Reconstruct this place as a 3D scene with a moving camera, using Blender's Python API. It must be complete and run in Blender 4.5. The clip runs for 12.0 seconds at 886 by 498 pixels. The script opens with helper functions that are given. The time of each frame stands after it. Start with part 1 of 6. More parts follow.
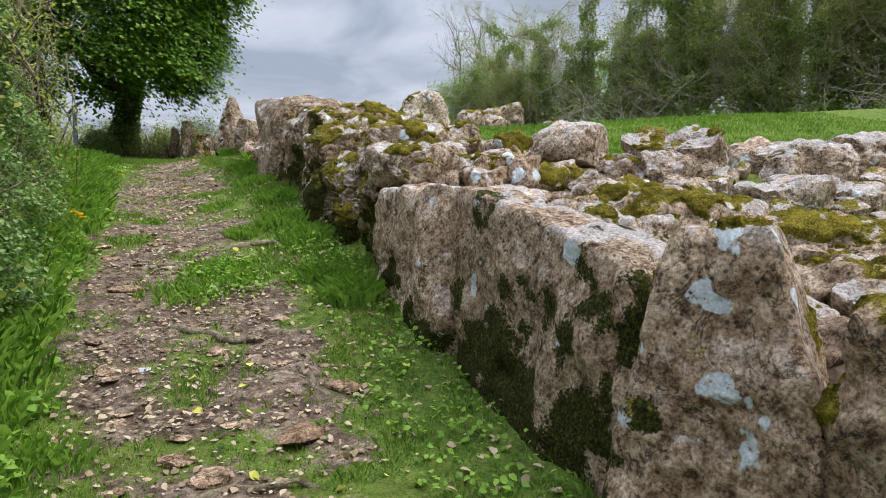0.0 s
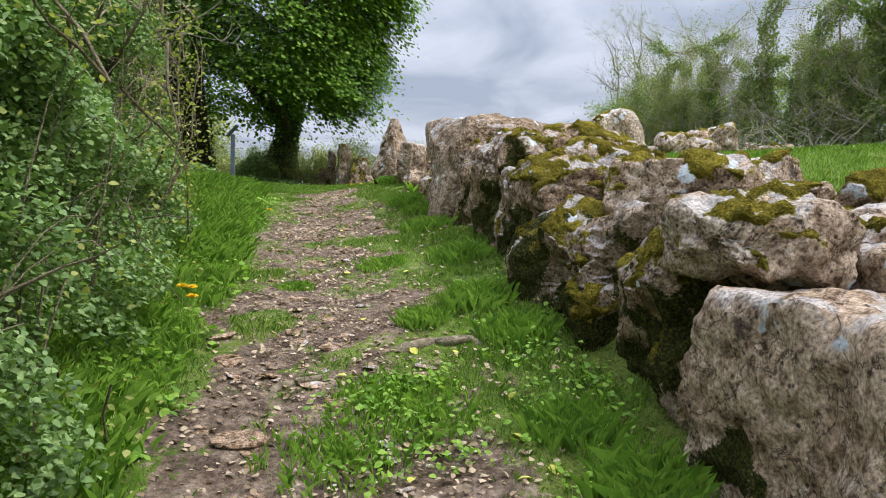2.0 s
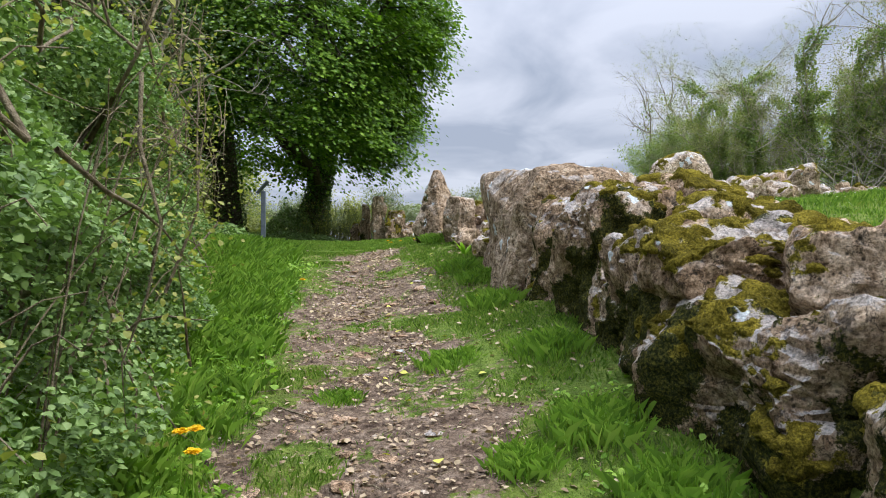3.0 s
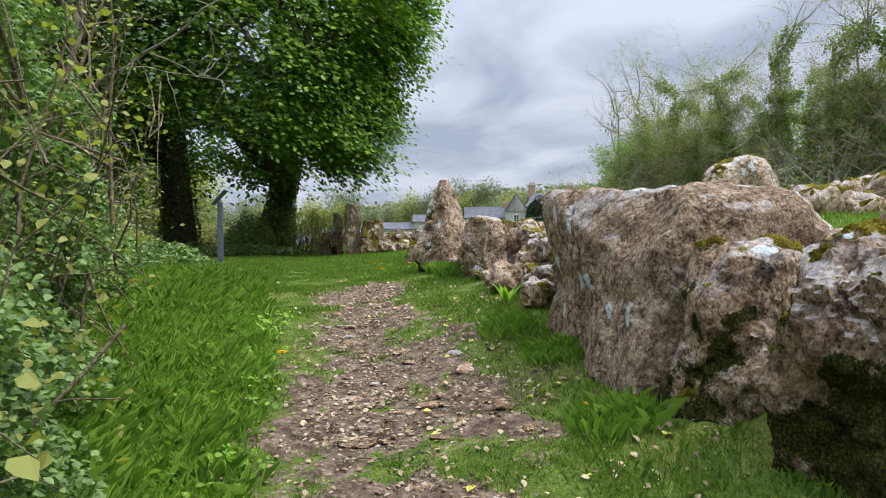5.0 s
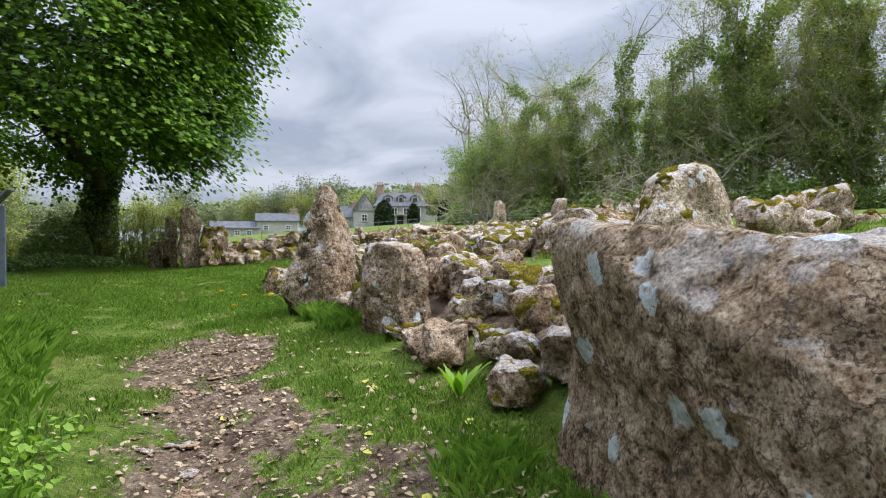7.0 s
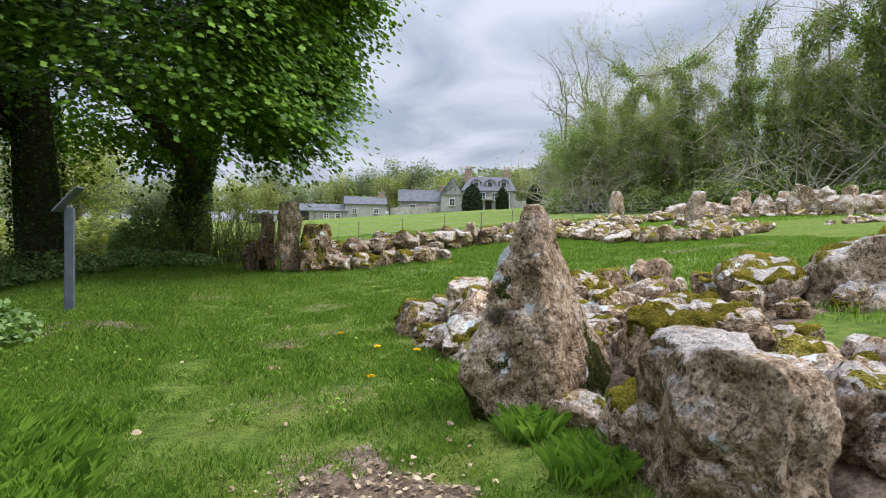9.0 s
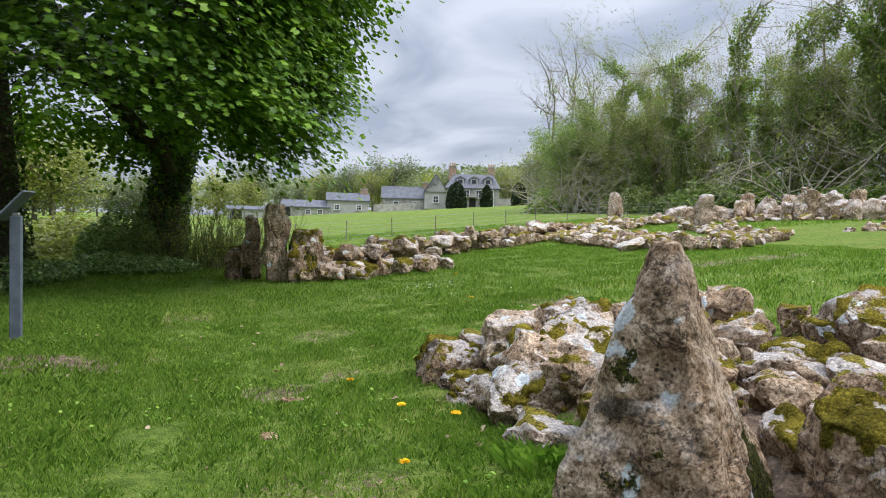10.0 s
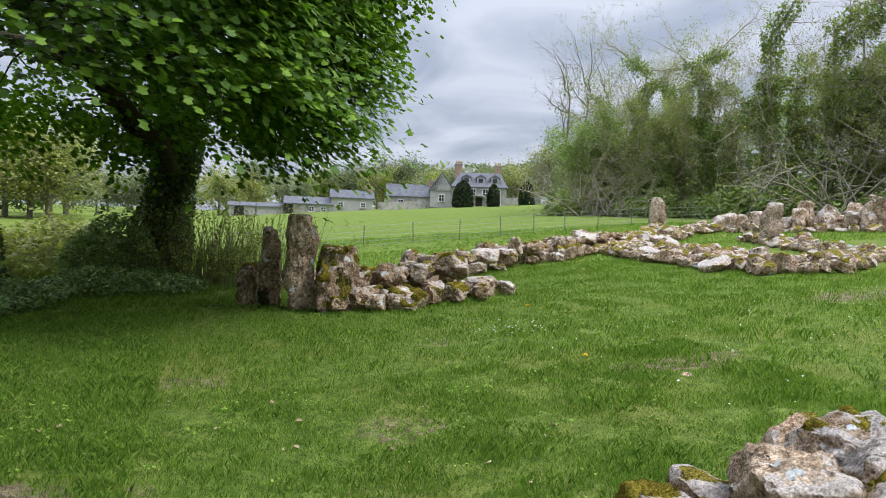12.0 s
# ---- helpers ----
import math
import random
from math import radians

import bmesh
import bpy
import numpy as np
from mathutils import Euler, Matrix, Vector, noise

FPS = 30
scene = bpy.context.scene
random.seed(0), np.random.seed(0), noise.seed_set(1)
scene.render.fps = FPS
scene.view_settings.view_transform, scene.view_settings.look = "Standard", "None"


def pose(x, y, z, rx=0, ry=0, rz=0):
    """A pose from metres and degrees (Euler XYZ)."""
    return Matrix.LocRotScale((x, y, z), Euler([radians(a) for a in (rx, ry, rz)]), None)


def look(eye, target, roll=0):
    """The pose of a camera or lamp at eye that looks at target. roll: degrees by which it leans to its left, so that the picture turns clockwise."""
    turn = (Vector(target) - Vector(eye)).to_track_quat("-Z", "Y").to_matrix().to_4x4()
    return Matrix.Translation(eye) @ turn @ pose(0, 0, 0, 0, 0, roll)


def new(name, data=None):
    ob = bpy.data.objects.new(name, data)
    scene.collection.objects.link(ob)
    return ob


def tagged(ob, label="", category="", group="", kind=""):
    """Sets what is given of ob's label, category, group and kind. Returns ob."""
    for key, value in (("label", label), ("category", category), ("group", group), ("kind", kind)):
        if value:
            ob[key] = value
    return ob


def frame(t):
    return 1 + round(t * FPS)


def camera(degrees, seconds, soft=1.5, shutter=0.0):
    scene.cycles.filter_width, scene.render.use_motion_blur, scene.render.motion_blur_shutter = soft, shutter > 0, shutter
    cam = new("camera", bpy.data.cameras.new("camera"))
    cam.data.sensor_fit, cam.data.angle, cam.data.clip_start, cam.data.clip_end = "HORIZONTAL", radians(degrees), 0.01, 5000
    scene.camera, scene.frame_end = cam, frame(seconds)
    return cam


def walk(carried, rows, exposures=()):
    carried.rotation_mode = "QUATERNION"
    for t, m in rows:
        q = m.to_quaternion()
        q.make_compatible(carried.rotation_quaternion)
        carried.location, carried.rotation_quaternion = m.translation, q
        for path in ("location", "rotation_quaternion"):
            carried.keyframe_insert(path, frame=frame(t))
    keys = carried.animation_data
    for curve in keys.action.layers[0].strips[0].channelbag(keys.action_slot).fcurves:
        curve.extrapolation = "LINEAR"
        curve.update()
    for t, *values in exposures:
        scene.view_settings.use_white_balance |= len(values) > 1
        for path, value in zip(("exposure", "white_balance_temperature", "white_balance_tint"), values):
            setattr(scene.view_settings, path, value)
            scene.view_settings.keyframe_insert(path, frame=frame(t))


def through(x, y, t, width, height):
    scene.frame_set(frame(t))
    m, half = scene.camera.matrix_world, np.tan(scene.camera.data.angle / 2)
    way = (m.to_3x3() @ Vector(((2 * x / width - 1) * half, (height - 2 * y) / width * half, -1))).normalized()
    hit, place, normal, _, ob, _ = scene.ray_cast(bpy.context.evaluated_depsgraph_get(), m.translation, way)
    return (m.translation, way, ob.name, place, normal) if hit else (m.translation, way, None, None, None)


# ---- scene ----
cam = camera(64.1, 12.0, 1.0)
PATH = [
    (0, (0.188, -1.502, 1.244), (0.927, 0.346, 1.046), 0.8),
    (0.5, (0.254, -0.877, 1.282), (0.821, 1.032, 1.096), 0.9),
    (1, (0.228, -0.263, 1.303), (0.676, 1.676, 1.11), 1.6),
    (1.5, (0.221, 0.365, 1.367), (0.649, 2.307, 1.16), 2.1),
    (2, (0.242, 1.056, 1.467), (0.597, 3.019, 1.32), 1.8),
    (2.5, (0.141, 1.788, 1.636), (0.411, 3.77, 1.612), 0.6),
    (3, (0.141, 2.396, 1.655), (0.409, 4.378, 1.638), 0.3),
    (3.2, (0.147, 2.664, 1.719), (0.412, 4.646, 1.708), -0.8),
    (4.8, (-0.116, 4.74, 1.948), (0.242, 6.708, 1.934), -0.3),
    (5, (-0.17, 5.024, 2.045), (0.209, 6.987, 2.028), -0.2),
    (5.5, (-0.159, 5.638, 2.134), (0.42, 7.552, 2.105), -0.1),
    (6, (-0.099, 6.284, 2.249), (0.69, 8.122, 2.245), -0.5),
    (6.5, (-0.122, 6.93, 2.364), (0.704, 8.751, 2.356), -0.2),
    (7, (-0.026, 7.627, 2.355), (0.769, 9.462, 2.334), 0.0),
    (7.5, (-0.006, 8.346, 2.402), (0.672, 10.227, 2.373), -0.6),
    (7.7, (-0.051, 8.702, 2.471), (0.617, 10.587, 2.425), -0.5),
    (9.3, (-0.033, 10.971, 2.782), (0.536, 12.887, 2.709), 1.1),
    (9.5, (-0.06, 11.247, 2.768), (0.52, 13.16, 2.693), 1.3),
    (10, (-0.056, 12.001, 2.949), (0.572, 13.899, 2.87), 1.5),
    (10.5, (-0.11, 12.735, 3.059), (0.564, 14.616, 2.972), 2.3),
    (11, (-0.1, 13.411, 3.072), (0.577, 15.291, 2.982), 2.4),
    (11.5, (-0.141, 14.095, 3.098), (0.515, 15.983, 3.009), 2.1),
    (12, (-0.2, 14.713, 3.21), (0.427, 16.61, 3.124), 2.2),
]
walk(cam, [(t, look(eye, target, roll)) for t, eye, target, roll in PATH], [(0, 0.85), (1.5, 0.99), (3, 0.98), (6, 0.93), (9.5, 0.98), (12, 0.94)])

# ---- light ----
SUN_EL, SUN_ROT = radians(55), radians(119)
world = bpy.data.worlds.new("overcast_sky")
scene.world = world
world.use_nodes = True
wn, wl = world.node_tree.nodes, world.node_tree.links
wn.clear()
w_out, w_bg, w_cbg, w_mix = wn.new("ShaderNodeOutputWorld"), wn.new("ShaderNodeBackground"), wn.new("ShaderNodeBackground"), wn.new("ShaderNodeMixShader")
w_sky = wn.new("ShaderNodeTexSky")
w_sky.sky_type, w_sky.sun_disc, w_sky.sun_elevation, w_sky.sun_rotation = "NISHITA", False, SUN_EL, SUN_ROT
w_bg.inputs["Strength"].default_value = 0.1
wl.new(w_sky.outputs[0], w_bg.inputs["Color"])
w_tc, w_sep = wn.new("ShaderNodeTexCoord"), wn.new("ShaderNodeSeparateXYZ")
wl.new(w_tc.outputs["Generated"], w_sep.inputs[0])
# the cloud sheet is seen in perspective: direction divided by its height
w_add = wn.new("ShaderNodeMath")
w_add.operation, w_add.inputs[1].default_value = "ADD", 0.12
w_max = wn.new("ShaderNodeMath")
w_max.operation, w_max.inputs[1].default_value = "MAXIMUM", 0.05
wl.new(w_sep.outputs["Z"], w_add.inputs[0])
wl.new(w_add.outputs[0], w_max.inputs[0])
w_div = wn.new("ShaderNodeVectorMath")
w_div.operation = "DIVIDE"
w_comb = wn.new("ShaderNodeCombineXYZ")
for k in range(3):
    wl.new(w_max.outputs[0], w_comb.inputs[k])
wl.new(w_tc.outputs["Generated"], w_div.inputs[0])
wl.new(w_comb.outputs[0], w_div.inputs[1])
w_map = wn.new("ShaderNodeMapping")
w_map.inputs["Scale"].default_value = (1.0, 0.75, 0.0)
w_map.inputs["Rotation"].default_value = (0, 0, radians(-22))
wl.new(w_div.outputs[0], w_map.inputs["Vector"])
w_noise = wn.new("ShaderNodeTexNoise")
w_noise.inputs["Scale"].default_value, w_noise.inputs["Detail"].default_value, w_noise.inputs["Roughness"].default_value = 1.5, 5.0, 0.5
w_noise.inputs["Distortion"].default_value = 0.5
wl.new(w_map.outputs[0], w_noise.inputs["Vector"])
w_ramp = wn.new("ShaderNodeValToRGB")
w_ramp.color_ramp.elements[0].position, w_ramp.color_ramp.elements[0].color = 0.36, (0.40, 0.455, 0.58, 1)
w_ramp.color_ramp.elements[1].position, w_ramp.color_ramp.elements[1].color = 0.60, (0.665, 0.71, 0.84, 1)
wl.new(w_noise.outputs["Fac"], w_ramp.inputs["Fac"])
wl.new(w_ramp.outputs[0], w_cbg.inputs["Color"])
# an overcast sky is brightest overhead
w_sq = wn.new("ShaderNodeMath")
w_sq.operation, w_sq.inputs[1].default_value = "POWER", 3.0
w_pos = wn.new("ShaderNodeMath")
w_pos.operation, w_pos.inputs[1].default_value = "MAXIMUM", 0.0
wl.new(w_sep.outputs["Z"], w_pos.inputs[0])
wl.new(w_pos.outputs[0], w_sq.inputs[0])
w_str = wn.new("ShaderNodeMath")
w_str.operation, w_str.inputs[1].default_value, w_str.inputs[2].default_value = "MULTIPLY_ADD", 3.2, 0.52
wl.new(w_sq.outputs[0], w_str.inputs[0])
wl.new(w_str.outputs[0], w_cbg.inputs["Strength"])
w_mix.inputs[0].default_value = 0.94
wl.new(w_bg.outputs[0], w_mix.inputs[1])
wl.new(w_cbg.outputs[0], w_mix.inputs[2])
wl.new(w_mix.outputs[0], w_out.inputs["Surface"])

sun = new("sun", bpy.data.lights.new("sun", "SUN"))
sun.data.energy, sun.data.angle, sun.data.color = 1.5, radians(25), (1.0, 0.97, 0.92)
sun.matrix_world = look((0, 0, 40), (0 + 40 * math.sin(SUN_ROT) * -0.75, 40 * math.cos(SUN_ROT) * -0.75, 40 - 40 * math.tan(SUN_EL) * 0.75))

# ---- numeric helpers ----


def smooth_step(a, b, x):
    t = np.clip((np.asarray(x, float) - a) / (b - a), 0, 1)
    return t * t * (3 - 2 * t)


_table = np.random.RandomState(7).rand(65536)


def value_noise(p, seed=0):
    p = np.asarray(p, float)
    i = np.floor(p).astype(np.int64)
    f = p - i
    f = f * f * (3 - 2 * f)
    out = np.zeros(len(p))
    for dx in (0, 1):
        for dy in (0, 1):
            for dz in (0, 1):
                h = ((i[:, 0] + dx) * 73856093) ^ ((i[:, 1] + dy) * 19349663) ^ ((i[:, 2] + dz) * 83492791) ^ (seed * 2654435)
                wgt = (f[:, 0] if dx else 1 - f[:, 0]) * (f[:, 1] if dy else 1 - f[:, 1]) * (f[:, 2] if dz else 1 - f[:, 2])
                out += wgt * _table[h & 65535]
    return out * 2 - 1


def fbm(p, octaves=4, seed=0, gain=0.5):
    p = np.asarray(p, float)
    out, amp = np.zeros(len(p)), 1.0
    for k in range(octaves):
        out += amp * value_noise(p * 2.03**k + 17.3 * k, seed + k)
        amp *= gain
    return out


def flat_noise(x, y, scale, seed=0, octaves=3):
    x, y = np.broadcast_arrays(np.asarray(x, float), np.asarray(y, float))
    p = np.stack([x.ravel() * scale, y.ravel() * scale, np.full(x.size, 0.37)], 1)
    return fbm(p, octaves, seed).reshape(x.shape)


# ---- the lie of the land ----
PATH_Y = [-40, -2, 2.66, 5.5, 9.66, 11.7, 14, 16.6, 20, 24, 35, 60, 100, 140, 400]
PATH_Z = [-4.5, -0.42, 0.17, 0.61, 1.02, 1.29, 1.44, 1.55, 1.62, 1.65, 1.6, 1.7, 2.0, 1.9, 1.9]
YARD_Y = [-40, -2, 0, 1, 2, 3, 4, 6, 8, 12, 14, 18, 22, 30, 40, 60, 100, 140, 400]
YARD_Z = [-2.4, 0.3, 0.6, 0.7, 0.82, 1.0, 1.35, 1.5, 1.58, 1.78, 1.9, 1.74, 1.7, 1.64, 1.65, 1.8, 2.0, 1.95, 1.8]


def ground_z(x, y):
    x, y = np.asarray(x, float), np.asarray(y, float)
    side = np.clip(x - 0.3, 0, 1.4)
    p = np.interp(y, PATH_Y, PATH_Z) + 0.14 * side * smooth_step(3, 8, y) * (1 - smooth_step(13, 17, y)) + 0.07 * side
    p = p + 0.22 * smooth_step(-0.55, -1.5, x) * (1 - smooth_step(13, 18, y))
    p = p - 0.35 * smooth_step(-2.2, -5, x) * smooth_step(17, 22, y) * (1 - smooth_step(60, 120, y))
    k = smooth_step(3.5, 12, y)
    i = np.interp(y, YARD_Y, YARD_Z) + k * 0.085 * np.clip(x - 1, 0, 19) + (0.045 + 0.03 * smooth_step(40, 120, y)) * np.clip(x - 20, 0, 60)
    w = smooth_step(1.75, 2.35, x) * (1 - smooth_step(16.8, 18.5, y)) + smooth_step(0.8, 3, x) * smooth_step(16.8, 18.5, y)
    return p * (1 - w) + i * w


def gz(x, y):
    return float(ground_z(x, y))


def bare_mask(x, y):
    """1 on trodden earth, 0 on turf."""
    x, y = np.asarray(x, float), np.asarray(y, float)
    mid = 0.33 + 0.06 * np.sin(y * 0.8) + 0.22 * smooth_step(9, 14, y)
    half = 0.86 - 0.45 * smooth_step(8.5, 14.2, y)
    d = np.abs(x - mid) / half
    m = (1 - smooth_step(0.55, 1.15, d + 0.35 * flat_noise(x, y, 1.6, 3))) * (1 - smooth_step(13.9, 14.8, y + 0.4 * flat_noise(x, y, 1.2, 5)))
    m = m * (0.2 + 0.68 * smooth_step(-0.55, 0.1, flat_noise(x, y, 1.9, 11, 5))) * (1 - 0.6 * smooth_step(0.1, 0.6, flat_noise(x, y, 3.6, 12, 5)))
    for cx, cy, rx, ry, a in ((0.42, 13.4, 0.55, 0.8, 1.0), (-1.5, 18.85, 0.95, 0.55, 1.0), (0.39, 17.55, 0.35, 0.3, 0.75), (-0.36, 21.55, 0.4, 0.3, 0.6), (4.05, 20.2, 0.7, 0.3, 0.75), (8.85, 22.4, 1.8, 0.5, 0.8), (1.14, 19.6, 0.4, 0.3, 0.55), (1.0, 17.9, 0.25, 0.25, 0.6), (2.3, 22.3, 0.4, 0.25, 0.5), (0.5, 15.6, 0.5, 0.4, 0.5)):
        q = ((x - cx) / rx) ** 2 + ((y - cy) / ry) ** 2 + 0.7 * flat_noise(x, y, 2.2, 9)
        m = np.maximum(m, a * (0.62 if cy > 14 else 1.0) * (1 - smooth_step(0.4, 1.3, q)))
    # earth between the stones of the enclosure wall
    wide = np.interp(y, [-1, 4.2, 4.8, 14.3, 14.9, 17.4], [4.3, 4.3, 3.3, 3.3, 4.4, 4.4])
    core = smooth_step(1.95, 2.15, x) * (1 - smooth_step(-0.15, 0.15, x - wide)) * smooth_step(-1.0, -0.6, y) * (1 - smooth_step(17.2, 17.5, y))
    return np.clip(np.maximum(m, 0.9 * core), 0, 1)


# ---- mesh helpers ----


def np_mesh(name, verts, faces, smooth=False):
    """A mesh from arrays; faces is one (n, k) array."""
    me = bpy.data.meshes.new(name)
    n, k = faces.shape
    me.vertices.add(len(verts))
    me.vertices.foreach_set("co", np.ascontiguousarray(verts, dtype=np.float32).ravel())
    me.loops.add(n * k)
    me.loops.foreach_set("vertex_index", np.ascontiguousarray(faces, dtype=np.int32).ravel())
    me.polygons.add(n)
    me.polygons.foreach_set("loop_start", np.arange(0, n * k, k, dtype=np.int32))
    me.polygons.foreach_set("loop_total", np.full(n, k, dtype=np.int32))
    me.polygons.foreach_set("use_smooth", np.full(n, smooth, dtype=bool))
    me.update(calc_edges=True)
    return me


def thing(name, data, material, label="", category="", group="", kind="", at=None):
    if data is not None and material is not None and not data.materials:
        data.materials.append(material)
    ob = new(name, data)
    if at is not None:
        ob.matrix_world = at
    return tagged(ob, label, category, group, kind)


# parts that are masses of pieces too small to pick apart
MASSES = {"crown", "foliage", "ivy", "moss", "stem_tangle", "branchwork", "twigwork", "petal_ring", "cane_tangle"}


def part(name, data, material, parent, label="", at=None):
    if material is not None and not data.materials:
        data.materials.append(material)
    ob = new(name, data)
    ob.parent = parent
    if at is not None:
        ob.matrix_basis = at
    return tagged(ob, label, kind="stuff" if name in MASSES else "")


def from_bm(name, bm, smooth=False):
    me = bpy.data.meshes.new(name)
    bm.to_mesh(me)
    bm.free()
    if smooth:
        me.shade_smooth()
    return me


def box_mesh(name, sx, sy, sz, bevel=0.01, base=True):
    """A bevelled box; base: standing on its origin."""
    bm = bmesh.new()
    bmesh.ops.create_cube(bm, size=1)
    bmesh.ops.scale(bm, vec=(sx, sy, sz), verts=bm.verts)
    if base:
        bmesh.ops.translate(bm, vec=(0, 0, sz / 2), verts=bm.verts)
    if bevel:
        bmesh.ops.bevel(bm, geom=list(bm.edges), offset=bevel, segments=1, affect="EDGES")
    return from_bm(name, bm)


def tubes(name, lines, sides=5, smooth=True):
    """Tapered tubes along polylines: each line is (points (n,3), radii (n))."""
    vs, fs, base = [], [], 0
    ang = np.arange(sides) * 2 * np.pi / sides
    for pts, rad in lines:
        pts, rad = np.asarray(pts, float), np.asarray(rad, float)
        tan = np.gradient(pts, axis=0)
        tan /= np.linalg.norm(tan, axis=1, keepdims=True) + 1e-9
        ref = np.where(np.abs(tan[:, 2:3]) < 0.9, [[0, 0, 1.0]], [[1.0, 0, 0]])
        a = np.cross(tan, ref)
        a /= np.linalg.norm(a, axis=1, keepdims=True) + 1e-9
        b = np.cross(tan, a)
        ring = pts[:, None] + rad[:, None, None] * (np.cos(ang)[None, :, None] * a[:, None] + np.sin(ang)[None, :, None] * b[:, None])
        vs.append(ring.reshape(-1, 3))
        n = len(pts)
        i = np.arange(n - 1)[:, None] * sides + np.arange(sides)[None]
        j = np.arange(n - 1)[:, None] * sides + (np.arange(sides)[None] + 1) % sides
        fs.append(np.stack([i, j, j + sides, i + sides], -1).reshape(-1, 4) + base)
        base += n * sides
    return np_mesh(name, np.concatenate(vs), np.concatenate(fs), smooth)


def turned(rng, n, flat=0.5):
    """n random right and up directions for leaves; flat: how level they lie."""
    nrm = rng.normal(size=(n, 3))
    nrm[:, 2] = np.abs(nrm[:, 2]) + flat * 2
    nrm /= np.linalg.norm(nrm, axis=1, keepdims=True)
    a = np.cross(nrm, rng.normal(size=(n, 3)))
    a /= np.linalg.norm(a, axis=1, keepdims=True) + 1e-9
    return a, np.cross(nrm, a), nrm


OVAL = np.array([[0, 0], [0.34, 0.3], [0.36, 0.62], [0, 1.0], [-0.36, 0.62], [-0.34, 0.3]])
LOBED = np.array([[0, 0], [0.55, 0.12], [0.32, 0.42], [0.52, 0.8], [0, 1.08], [-0.52, 0.8], [-0.32, 0.42], [-0.55, 0.12]])
QUAD = np.array([[-0.3, 0.1], [0.3, 0.1], [0.22, 0.9], [-0.22, 0.9]])


def leaf_mesh(name, centres, sizes, rng, flat=0.5, shape=OVAL, up=None):
    """One leaf a centre, each an island of its own."""
    n, k = len(centres), len(shape)
    a, b, nrm = turned(rng, n, flat)
    if up is not None:
        b = b + up
        b /= np.linalg.norm(b, axis=1, keepdims=True) + 1e-9
        a = np.cross(b, nrm)
        a /= np.linalg.norm(a, axis=1, keepdims=True) + 1e-9
    fold = 0.25 * np.abs(shape[:, 0])[None, :, None] - 0.15 * (shape[:, 1] ** 2)[None, :, None]
    v = centres[:, None] + sizes[:, None, None] * (shape[None, :, 0:1] * a[:, None] + (shape[None, :, 1:2] - 0.4) * b[:, None] + fold * nrm[:, None])
    return np_mesh(name, v.reshape(-1, 3), np.arange(n * k).reshape(n, k))


def blades(name, base, height, width, rng, lean=0.5):
    """Grass blades: bent strips on base points."""
    n = len(base)
    th = rng.rand(n) * 2 * np.pi
    dirn = np.stack([np.cos(th), np.sin(th), np.zeros(n)], 1)
    side = np.stack([-np.sin(th), np.cos(th), np.zeros(n)], 1)
    le = (lean * rng.rand(n) * height)[:, None]
    up = np.array([0, 0, 1.0])
    h, w = height[:, None], width[:, None]
    v0, v1 = base - side * w / 2 - up * 0.01, base + side * w / 2 - up * 0.01
    m = base + up * h * 0.6 + dirn * le * 0.35
    tip = base + up * h * (1 - 0.25 * rng.rand(n)[:, None]) + dirn * le
    v = np.stack([v0, v1, m + side * w * 0.36, tip, m - side * w * 0.36], 1)
    f = np.arange(n * 5).reshape(n, 5)
    return np_mesh(name, v.reshape(-1, 3), f)

# ---- materials ----


